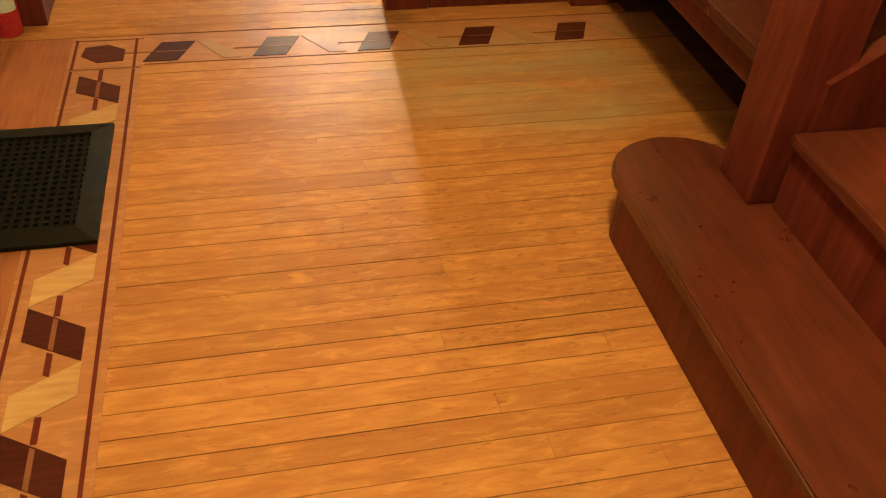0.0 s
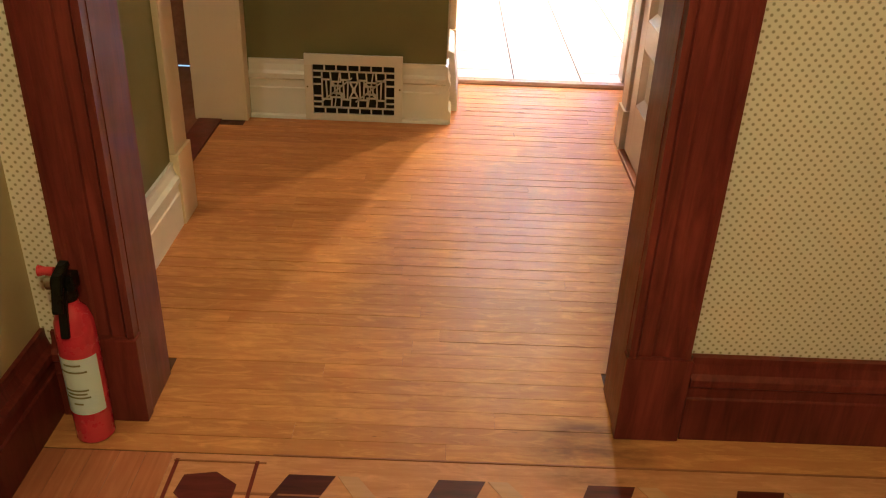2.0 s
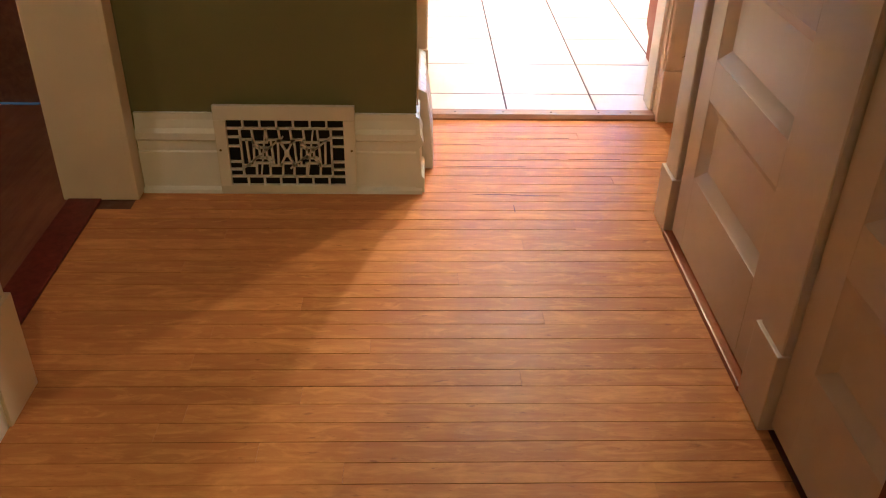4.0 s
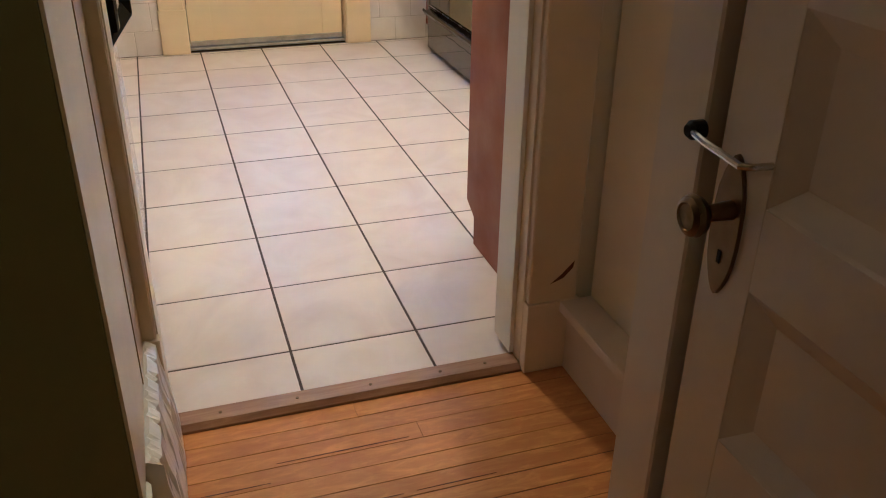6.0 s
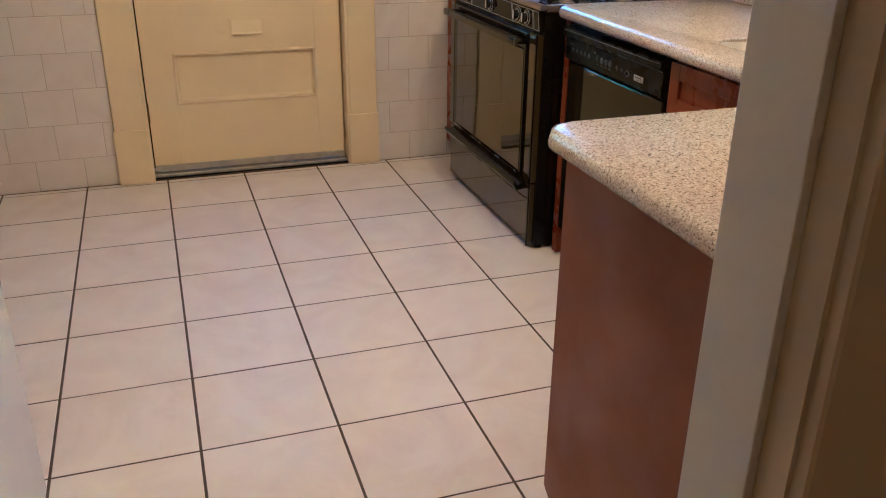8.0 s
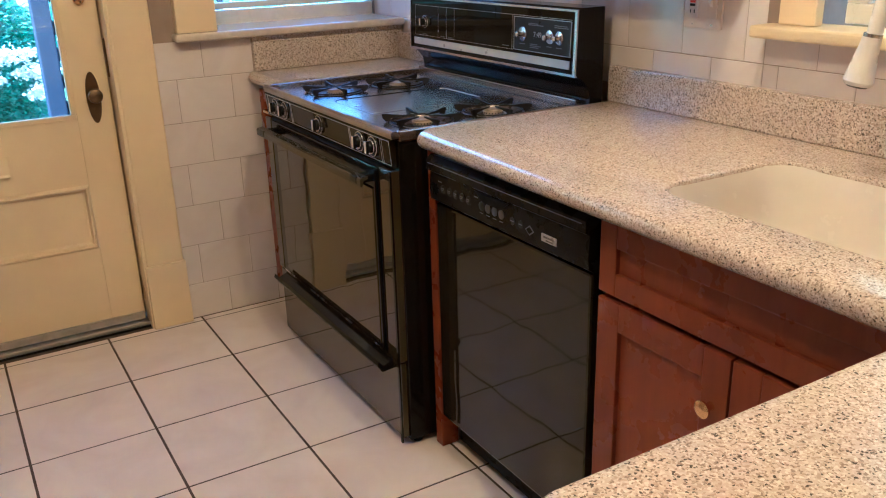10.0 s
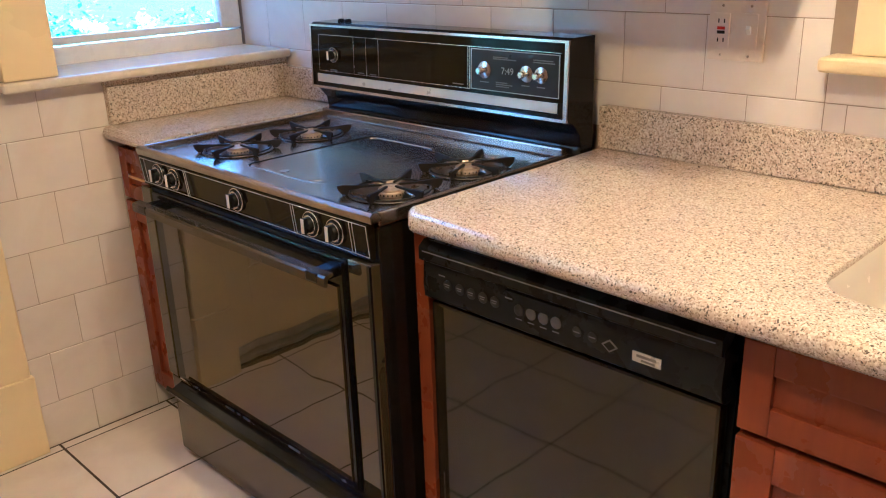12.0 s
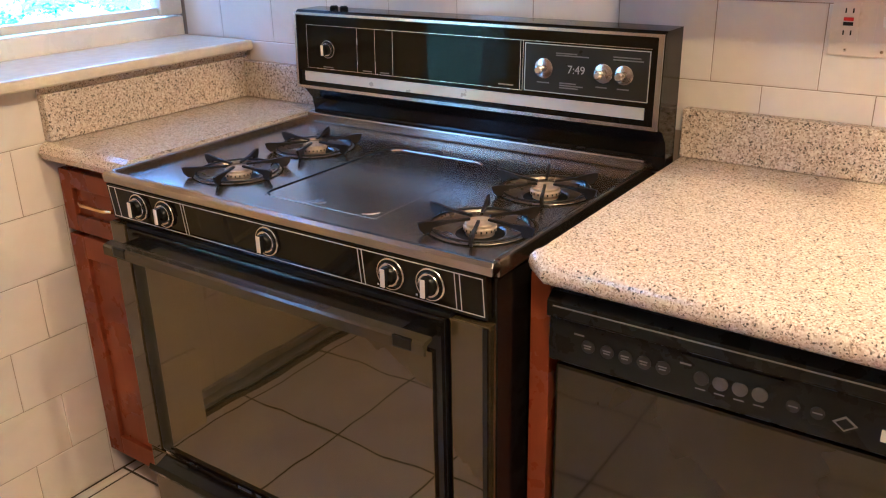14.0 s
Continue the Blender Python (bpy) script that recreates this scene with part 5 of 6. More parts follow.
for y in (2.956, 2.878, 2.606, 2.336, 2.260):
    range_knob(on_panel(0.845), y, 0.845, fp)
    line(y + 0.028, y + 0.031, 0.818, 0.821, fp)

# cooktop sheet with four round openings and raised rims
BURNERS = ((1.425, 2.853), (1.648, 2.850), (1.410, 2.268), (1.635, 2.268))
RB = 0.086
bm = bmesh.new()
edges = []
ring = [bm.verts.new((x, y, 0.8885)) for x, y in ((1.268, SY0), (1.862, SY0), (1.862, SY1), (1.268, SY1))]
edges += [bm.edges.new((ring[i], ring[(i + 1) % 4])) for i in range(4)]
for bx, by in BURNERS:
    ring = [bm.verts.new((bx + RB * math.cos(2 * math.pi * i / 36), by + RB * math.sin(2 * math.pi * i / 36), 0.8885)) for i in range(36)]
    edges += [bm.edges.new((ring[i], ring[(i + 1) % 36])) for i in range(36)]
bmesh.ops.triangle_fill(bm, use_beauty=True, use_dissolve=False, edges=edges, normal=(0, 0, 1))
ct = part("cooktop", bm, M_COOKTOP, rg, "dark steel cooktop")
part("front_lip", prism(bmesh.new(), [(1.2565, 0.8815), (1.2545, 0.896), (1.260, 0.902), (1.270, 0.901), (1.284, 0.8892), (1.2735, 0.8815)], "y", SY0, SY1, 0.0015), M_LIP, rg, "worn steel front lip")
for y0, y1 in ((SY0, SY0 + 0.012), (SY1 - 0.012, SY1)):
    part("side_lip", solid(1.276, 1.86, y0, y1, 0.8725, 0.9015, 0.004), M_COOKTOP, rg)
part("back_lip", solid(1.838, 1.856, SY0 + 0.012, SY1 - 0.012, 0.8886, 0.912, 0.004), M_COOKTOP, rg, "dark steel strip along the back")
gd = part("griddle", solid(1.348, 1.738, 2.440, 2.700, 0.8870, 0.8893, 0.0006), M_COOKTOP, rg, "flat griddle plate")
loop = []
for cx, cy, a0 in ((1.728 - 0.03, 2.69 - 0.03, 0), (1.355 + 0.03, 2.69 - 0.03, 90), (1.355 + 0.03, 2.45 + 0.03, 180), (1.728 - 0.03, 2.45 + 0.03, 270)):
    loop += [(cx + 0.03 * math.cos(radians(a0 + 15 * i)), cy + 0.03 * math.sin(radians(a0 + 15 * i)), 0.8893) for i in range(7)]
part("griddle_rim", tube(bmesh.new(), loop[24:] + loop[:5], 0.0028, 8), M_COOKTOP, gd, "", True)
part("griddle_rim", tube(bmesh.new(), loop[15:20], 0.0014, 8), M_STEEL, gd, "", True)
part("griddle_groove", tube(bmesh.new(), [(1.352, 2.690, 0.889), (1.356, 2.700, 0.889), (1.372, 2.705, 0.889), (1.74, 2.703, 0.889)], 0.0022, 6), M_SLOT, gd)
part("grease_hole", lathe(bmesh.new(), [(0.011, 0.8894), (0.011, 0.8906), (0.006, 0.8908)], (1.372, 2.582, 0), seg=16), M_CHROME, gd, "", True)


def burner(x, y):
    b = part("burner_bowl", lathe(bmesh.new(), [(RB + 0.003, 0.8888), (RB + 0.001, 0.8908), (RB - 0.003, 0.8905), (RB - 0.006, 0.886), (0.062, 0.8805), (0.044, 0.8795), (0.041, 0.8765)], (x, y, 0), seg=36, cap=False), M_BOWL, rg, "round stained metal burner bowl", True)
    part("bowl_edge", lathe(bmesh.new(), [(RB + 0.005, 0.8887), (RB + 0.005, 0.8896), (RB + 0.002, 0.8898)], (x, y, 0), seg=36, cap=False), M_BLACK, b)
    part("bowl_hole", lathe(bmesh.new(), [(0.042, 0.8762), (0.0, 0.8763)], (x, y, 0), seg=24), M_SLOT, b)
    h = part("burner_head", lathe(bmesh.new(), [(0.024, 0.8765), (0.024, 0.883), (0.028, 0.8845), (0.028, 0.8905), (0.0268, 0.892), (0.0255, 0.893), (0.0255, 0.8965), (0.024, 0.898), (0.008, 0.8985), (0.0, 0.8985)], (x, y, 0), seg=28), M_BURNER, b, "pale ivory burner head", True)
    for i in range(20):
        a = 2 * math.pi * i / 20
        part("flame_port", lathe(bmesh.new(), [(0.0014, 0.8858), (0.0014, 0.8892)], (x + 0.0278 * math.cos(a), y + 0.0278 * math.sin(a), 0), seg=5), M_SLOT, h)
    g = part("grate", tube(bmesh.new(), [(x + (RB - 0.004) * math.cos(radians(15 * i)), y + (RB - 0.004) * math.sin(radians(15 * i)), 0.8935) for i in range(25)], 0.0020, 6), M_IRON, rg, "black iron burner grate", True)
    for i in range(6):
        a = radians(60 * i + 24)
        c, s = math.cos(a), math.sin(a)
        bm = bmesh.new()
        prof = [(0.018, 0.9025), (0.018, 0.9062), (0.060, 0.9070), (0.098, 0.9105), (0.108, 0.9095), (0.105, 0.8985), (0.097, 0.8900), (0.086, 0.8900), (0.083, 0.8985), (0.056, 0.9022)]
        rows = []
        for w in (-0.0025, 0.0025):
            rows.append([bm.verts.new((x + r * c - w * s, y + r * s + w * c, z)) for r, z in prof])
        bm.faces.new(rows[0])
        bm.faces.new(rows[1])
        for k in range(len(prof)):
            bm.faces.new((rows[0][k], rows[0][(k + 1) % len(prof)], rows[1][(k + 1) % len(prof)], rows[1][k]))
        part("grate_finger", bm, M_IRON, g)


for bx, by in BURNERS:
    burner(bx, by)

# backguard
bgd = part("backguard", prism(bmesh.new(), [(1.856, 0.8886), (1.862, 0.915), (1.856, 0.945), (1.832, 0.972), (1.816, 0.978), (1.812, 0.985), (1.818, 1.154), (1.828, 1.160), (1.905, 1.160), (1.905, 0.8886)], "y", 2.128, 3.042), M_BLACK, rg, "black backguard with clock panel")


def gx(z):
    return 1.812 + (z - 0.985) / 0.175 * 0.006


def plate(name, y0, y1, z0, z1, mat, parent, lift=0.001, label=""):
    return part(name, prism(bmesh.new(), [(gx(z0) - lift, z0), (gx(z1) - lift, z1), (gx(z1) + 0.004, z1), (gx(z0) + 0.004, z0)], "y", y0, y1), mat, parent, label)


face = plate("glass_face", 2.140, 3.034, 1.022, 1.148, M_DARKGLASS, bgd, 0.003, "black glass face")
plate("silver_band", 2.158, 3.016, 0.997, 1.019, M_SILVER, bgd, 0.003, "silver band")
for a in ((2.129, 3.041, 0.979, 0.986), (2.129, 3.041, 1.150, 1.1555), (2.129, 2.139, 0.986, 1.150), (3.035, 3.041, 0.986, 1.150)):
    plate("chrome_edge", a[0], a[1], a[2], a[3], M_CHROME, bgd, 0.0055)
for a in ((2.150, 3.004, 1.1275, 1.1287), (2.420, 3.004, 1.0285, 1.0297), (3.003, 3.0042, 1.0285, 1.1287), (2.850, 2.8512, 1.0285, 1.1287), (2.798, 2.7992, 1.0285, 1.1287), (2.748, 2.7492, 1.0285, 1.1287),
          (2.424, 2.4252, 1.0285, 1.1287), (2.418, 2.4192, 1.0285, 1.1287)):
    plate("silver_line", a[0], a[1], a[2], a[3], M_STEEL, face, 0.0042)
ck = plate("clock_panel", 2.152, 2.414, 1.030, 1.124, M_CLOCKFACE, face, 0.0042, "dark grey clock panel")
for a in ((2.152, 2.414, 1.030, 1.0313), (2.152, 2.414, 1.1227, 1.124), (2.152, 2.1533, 1.030, 1.124), (2.4127, 2.414, 1.030, 1.124)):
    plate("silver_line", a[0], a[1], a[2], a[3], M_SILVER, ck, 0.0052)
for y, r in ((2.370, 0.020), (2.243, 0.0185), (2.201, 0.0185)):
    dial = part("dial", lathe(bmesh.new(), [(r, 0.0), (r, -0.002), (r * 0.9, -0.003)], (gx(1.077) - 0.0045, y, 1.077), "x", 26), M_STEEL, ck, "round silver dial", True)
    part("dial_knob", lathe(bmesh.new(), [(0.006, -0.003), (0.006, -0.010), (0.0085, -0.013), (0.0085, -0.019), (0.006, -0.021)], (gx(1.077) - 0.0045, y + 0.004, 1.076), "x", 16), M_CHROME, dial, "", True)
for y0, y1, z in ((2.30, 2.345, 1.107), (2.275, 2.345, 1.103), (2.17, 2.225, 1.108), (2.165, 2.225, 1.103), (2.358, 2.385, 1.048), (2.30, 2.335, 1.050), (2.285, 2.335, 1.0455), (2.295, 2.335, 1.041), (2.235, 2.258, 1.049), (2.19, 2.214, 1.049)):
    plate("print_bar", y0, y1, z, z + 0.0022, M_DIMPRINT, ck, 0.0049)
for y0, y1, z in ((2.925, 2.955, 1.0325), (2.81, 2.835, 1.0325), (2.76, 2.785, 1.0325), (2.44, 2.475, 1.036)):
    plate("print_bar", y0, y1, z, z + 0.0022, M_DIMPRINT, face, 0.0042)
range_knob(gx(1.075) - 0.003, 2.938, 1.075, face, 0.021)
part("top_knob", lathe(bmesh.new(), [(0.010, 1.1602), (0.010, 1.166), (0.007, 1.169)], (1.86, 2.955, 0), seg=14), M_BLACKPLASTIC, bgd)
part("top_knob", lathe(bmesh.new(), [(0.010, 1.1602), (0.010, 1.166), (0.007, 1.169)], (1.86, 2.925, 0), seg=14), M_BLACKPLASTIC, bgd)
txt = bpy.data.curves.new("clock_digits", "FONT")
txt.body, txt.size, txt.extrude, txt.align_x, txt.align_y = "7:49", 0.022, 0.0002, "CENTER", "CENTER"
tob = bpy.data.objects.new("clock_digits_curve", txt)
scene.collection.objects.link(tob)
bpy.context.view_layer.update()
data = bpy.data.meshes.new_from_object(tob.evaluated_get(bpy.context.evaluated_depsgraph_get()))
bpy.data.objects.remove(tob)
bm = bmesh.new()
bm.from_mesh(data)
bm.transform(Matrix.Translation((gx(1.077) - 0.0056, 2.300, 1.078)) @ Matrix(((0, 0, -1, 0), (-1, 0, 0, 0), (0, 1, 0, 0), (0, 0, 0, 1))))
part("clock_digits", bm, M_PRINT, ck, "clock digits 7:49")
for y in (SY0 + 0.03, SY1 - 0.03):
    for x in (1.31, 1.86):
        part("foot", lathe(bmesh.new(), [(0.014, 0.0005), (0.014, 0.02)], (x, y, 0), seg=12), M_BLACKPLASTIC, rg)

# ---- kitchen: outlet, refrigerator ----
out = thing("outlet_plate", (1.947, 1.82, 1.18), "ivory double plate with outlet and switch on the tiles", "wall outlet")
part("plate", solid(1.9435, 1.9495, 1.762, 1.880, 1.120, 1.236, 0.002), M_PLATE, out)
rec = part("outlet", solid(1.9405, 1.9435, 1.834, 1.868, 1.145, 1.212, 0.001), M_PLATE, out, "ivory outlet with test buttons")
for z in (1.160, 1.197):
    for y in (1.845, 1.857):
        part("slot", solid(1.9398, 1.9406, y - 0.0012, y + 0.0012, z - 0.004, z + 0.004), M_SLOT, rec)
part("test_button", solid(1.939, 1.9405, 1.843, 1.859, 1.180, 1.186), M_RED, rec)
part("reset_button", solid(1.939, 1.9405, 1.843, 1.859, 1.172, 1.178), M_SLOT, rec)
sw = part("switch", solid(1.9405, 1.9435, 1.776, 1.808, 1.145, 1.212, 0.001), M_PLATE, out)
part("toggle", prism(bmesh.new(), [(1.9405, 1.172), (1.932, 1.184), (1.934, 1.190), (1.9405, 1.186)], "y", 1.788, 1.796), M_PLASTIC, sw)
for y in (1.851, 1.792):
    for z in (1.130, 1.226):
        part("screw", lathe(bmesh.new(), [(0.003, 0), (0.0025, -0.001)], (1.9435, y, z), "x", 10), M_STEEL, out)

fr = thing("refrigerator", (-0.72, 0.8, 0), "white side-by-side refrigerator with black handles and brown trim", "refrigerator")
part("body", solid(-1.10, -0.405, 0.30, 1.285, 0.03, 1.74, 0.006), M_BLACK, fr)
part("kick_grille", solid(-0.42, -0.362, 0.31, 1.275, 0.004, 0.075), M_FRIDGE, fr)
part("freezer_door", solid(-0.402, -0.344, 0.441, 0.598, 0.010, 1.74, 0.005), M_FRIDGE, fr, "glossy white freezer door")
part("fridge_door", solid(-0.402, -0.344, 0.712, 1.235, 0.010, 1.74, 0.005), M_FRIDGE, fr, "glossy white refrigerator door")
part("black_edge", solid(-0.402, -0.336, 0.305, 0.440, 0.012, 1.74, 0.003), M_SLOT, fr, "black door edge")
part("trim_strip", solid(-0.402, -0.336, 0.600, 0.632, 0.012, 1.74, 0.003), M_FRIDGETRIM, fr, "brown trim strip")
part("trim_strip", solid(-0.402, -0.346, 0.633, 0.668, 0.012, 1.74, 0.002), M_SLOT, fr)
part("trim_strip", solid(-0.402, -0.336, 0.669, 0.710, 0.012, 1.74, 0.003), M_FRIDGETRIM, fr, "brown trim strip")
# freezer handle: a deep black bar whose lower end is a slanted chrome cap
fh = part("handle", prism(bmesh.new(), [(-0.344, 0.418), (-0.304, 0.424), (-0.300, 0.440), (-0.300, 0.500), (-0.344, 0.520)], "z", 0.815, 1.52, 0.002), M_BLACK, fr, "deep black freezer handle")
bm = bmesh.new()
top = [bm.verts.new((x, y, 0.900)) for x, y in ((-0.3435, 0.502), (-0.3035, 0.502), (-0.3035, 0.552), (-0.3435, 0.575))]
low = [bm.verts.new((x, y, 0.790)) for x, y in ((-0.3435, 0.470), (-0.3300, 0.470), (-0.3300, 0.500), (-0.3435, 0.510))]
bm.faces.new(top)
bm.faces.new(low)
for i in range(4):
    bm.faces.new((top[i], top[(i + 1) % 4], low[(i + 1) % 4], low[i]))
part("handle_cap", bm, M_CHROME, fh, "chrome lower handle cap")
part("handle_grip", solid(-0.340, -0.302, 0.522, 0.570, 0.902, 1.50, 0.004), M_BLACK, fh)
# refrigerator handle: an upright bar on a slanted foot
rh = part("handle", solid(-0.306, -0.276, 0.792, 0.830, 0.775, 1.52, 0.005), M_BLACK, fr, "long black refrigerator handle")
for z0, z1 in ((0.775, 0.700), (1.50, 1.56)):
    bm = bmesh.new()
    out = [bm.verts.new((x, y, z0 + dz)) for x, y, dz in ((-0.277, 0.793, 0.0), (-0.277, 0.829, 0.0), (-0.300, 0.829, 0.036), (-0.300, 0.793, 0.036))]
    foot = [bm.verts.new((x, y, z1 + dz)) for x, y, dz in ((-0.3436, 0.714, 0.0), (-0.3436, 0.750, 0.0), (-0.3436, 0.750, 0.036), (-0.3436, 0.714, 0.036))]
    bm.faces.new(out)
    bm.faces.new(foot)
    for i in range(4):
        bm.faces.new((out[i], out[(i + 1) % 4], foot[(i + 1) % 4], foot[i]))
    part("handle_foot", bm, M_BLACK, rh)
part("chrome_line", solid(-0.3062, -0.304, 0.7905, 0.793, 0.80, 1.50), M_CHROME, rh)
for x in (-1.05, -0.45):
    for y in (0.35, 1.23):
        part("foot", lathe(bmesh.new(), [(0.02, 0.0005), (0.02, 0.03)], (x, y, 0), seg=12), M_BLACKPLASTIC, fr)

# ---- ceiling lamps ----
def ceiling_lamp(x, y, z, label, drop):
    ob = thing("ceiling_lamp", (x, y, H), label, "ceiling lamp")
    part("canopy", lathe(bmesh.new(), [(0.07, H - 0.001), (0.065, H - 0.03), (0.02, H - 0.04)], (x, y, 0)), M_BRASS, ob, "", True)
    part("stem", lathe(bmesh.new(), [(0.01, H - 0.04), (0.01, z + drop)], (x, y, 0), seg=10), M_BRASS, ob)
    bm = bmesh.new()
    prof = [(0.03, z + drop), (0.10, z + drop - 0.03), (0.16, z + 0.03)]
    rings = [[bm.verts.new((x + r * math.cos(2 * math.pi * i / 24), y + r * math.sin(2 * math.pi * i / 24), h)) for i in range(24)] for r, h in prof]
    for r0, r1 in zip(rings, rings[1:]):
        for i in range(24):
            bm.faces.new((r0[i], r0[(i + 1) % 24], r1[(i + 1) % 24], r1[i]))
    part("shade", bm, M_PLASTIC, ob, "white cone shade", True)


ceiling_lamp(0.30, 1.42, 2.36, "white cone ceiling lamp in the kitchen, lit", 0.11)
ceiling_lamp(1.20, 1.35, 2.44, "white cone lamp near the sink, lit", 0.09)
ceiling_lamp(-0.28, -1.75, 2.38, "white cone ceiling lamp in the corridor, lit", 0.11)
# Unseen fixture, added to carry the side room's fill light.
ceiling_lamp(-2.1, -1.6, 2.30, "white cone ceiling lamp added out of view in the side room, lit", 0.13)
ceiling_lamp(-0.15, -4.55, 2.40, "white cone ceiling lamp in the foyer, lit", 0.11)

# ---- outside: porch, garden ----
# Unseen wall added to keep blue skylight off the sink counter.
setting("wall_neighbour", solid(3.6, 3.8, -1.5, 3.0, -0.6, 4.5), M_TAN, "plain tan wall added out of view to block skylight", "wall")
setting("ground", solid(-40, 40, 3.75, 80, -0.65, -0.6), M_GROUND, "green garden ground outside", "ground")
setting("porch_floor", solid(-1.6, 3.2, 3.69, 5.2, -0.12, -0.02), plain("grey_porch_boards", (0.16, 0.17, 0.19), 0.6), "grey boarded back porch", "porch floor")
post = thing("porch_post", (0.86, 5.0, -0.02), "blue-grey painted porch post", "porch post")
part("shaft", solid(0.80, 0.882, 4.96, 5.06, -0.019, 2.6, 0.006), M_POST, post)
lat = thing("lattice_panel", (1.3, 5.02, -0.02), "blue-grey diagonal garden lattice beside the post", "lattice")
part("lattice_rail", solid(0.884, 1.75, 4.99, 5.03, 1.12, 1.18), M_POST, lat)
part("lattice_rail", solid(0.884, 1.75, 4.99, 5.03, -0.019, 0.05), M_POST, lat)
for i in range(-8, 9):
    for s, yy in ((1, 5.0), (-1, 5.012)):
        x0 = 0.89 + i * 0.13
        bm = bmesh.new()
        a, b = (x0, 0.05), (x0 + 1.07, 1.12)
        if s < 0:
            a, b = (x0, 1.12), (x0 + 1.07, 0.05)
        # clip to the panel's width
        def clip(p, q):
            out_ = []
            for t in ((0.885 - p[0]) / (q[0] - p[0]), (1.75 - p[0]) / (q[0] - p[0])):
                t = min(1, max(0, t))
                out_.append((p[0] + (q[0] - p[0]) * t, p[1] + (q[1] - p[1]) * t))
            return out_
        p, q = clip(a, b)
        if q[0] - p[0] < 0.05:
            bm.free()
            continue
        w = 0.018
        prism(bm, [(p[0], p[1] - w), (q[0], q[1] - w), (q[0], q[1] + w), (p[0], p[1] + w)], "y", yy, yy + 0.01)
        part("lattice_slat", bm, M_POST, lat)

rng = random.Random(5)


def leaf_mass(name, centre, size, count, leaf, mat, label, category, floor=-0.55):
    """Many small bent leaves inside a ragged mass, joined as one sheet of foliage."""
    verts, faces = [], []
    for _ in range(count):
        u, v = rng.uniform(0, 2 * math.pi), rng.uniform(-1, 1)
        r = rng.uniform(0.55, 1.0) ** 0.5 * (0.75 + 0.35 * noise.noise(Vector((math.cos(u) * 1.7 + centre[0], math.sin(u) * 1.7, v * 2 + centre[1]))))
        s = math.sqrt(1 - v * v)
        p = Vector((centre[0] + size[0] * r * s * math.cos(u), centre[1] + size[1] * r * s * math.sin(u), max(floor, centre[2] + size[2] * r * v)))
        d = Vector((rng.uniform(-1, 1), rng.uniform(-1, 1), rng.uniform(-0.5, 0.6))).normalized() * leaf * rng.uniform(0.6, 1.3)
        w = d.cross(Vector((rng.uniform(-0.4, 0.4), rng.uniform(-0.4, 0.4), 1))).normalized() * d.length * 0.32
        k = len(verts)
        verts += [p, p + d * 0.5 + w, p + d, p + d * 0.5 - w]
        faces.append((k, k + 1, k + 2, k + 3))
    data = bpy.data.meshes.new(name)
    data.from_pydata([tuple(v) for v in verts], [], faces)
    data.materials.append(mat)
    ob = new(name, data)
    return ob


def bush(centre, size, count, leaf, flowers, label):
    ob = thing("flowering_bush", (centre[0], centre[1], -0.6), label, "bush", "garden bushes")
    f = leaf_mass("foliage", centre, size, count, leaf, M_LEAF, "", "")
    f.parent = ob
    f.matrix_parent_inverse = Matrix.Translation(-ob.location)
    tagged(f, kind="stuff")
    part("stem", tube(bmesh.new(), [(centre[0], centre[1], -0.6), (centre[0] + 0.05, centre[1], centre[2])], [0.05, 0.02], 8), M_PANEL, ob)
    for _ in range(flowers):
        u, v = rng.uniform(math.pi * 1.02, math.pi * 1.98), rng.uniform(-0.45, 0.85)
        s = math.sqrt(1 - v * v)
        p = Vector((centre[0] + size[0] * s * math.cos(u) * 1.0, centre[1] + size[1] * s * math.sin(u) * 1.0, centre[2] + size[2] * v))
        verts, faces = [], []
        axis = Vector((rng.uniform(-1, 1), -0.4, rng.uniform(-0.3, 0.5))).normalized()
        for i in range(230):
            t = rng.uniform(-1, 1)
            c = p + axis * t * 0.10 + Vector((rng.gauss(0, 1), rng.gauss(0, 1), rng.gauss(0, 1))) * 0.026 * (1.15 - abs(t))
            a = Vector((rng.uniform(-1, 1), rng.uniform(-1, 1), rng.uniform(-1, 1))).normalized() * 0.012
            b = a.cross(Vector((0.3, 0.5, 0.8))).normalized() * 0.011
            k = len(verts)
            verts += [tuple(c - a), tuple(c + b), tuple(c + a), tuple(c - b)]
            faces.append((k, k + 1, k + 2, k + 3))
        data = bpy.data.meshes.new("flower_cluster")
        data.from_pydata(verts, [], faces)
        data.materials.append(M_FLOWER)
        o = new("flower_cluster", data)
        o.parent = ob
        o.matrix_parent_inverse = Matrix.Translation(-ob.location)
    return ob


bush((0.10, 6.35, 0.62), (1.35, 0.8, 1.15), 44000, 0.042, 140, "green bush with long white flower clusters behind the porch")
bush((-1.7, 7.9, 0.7), (1.4, 0.9, 1.5), 14000, 0.07, 18, "green garden bush with few white flowers")
bush((3.1, 6.9, 0.3), (1.6, 0.9, 0.80), 30000, 0.045, 130, "low green bush with white flowers beside the lattice")
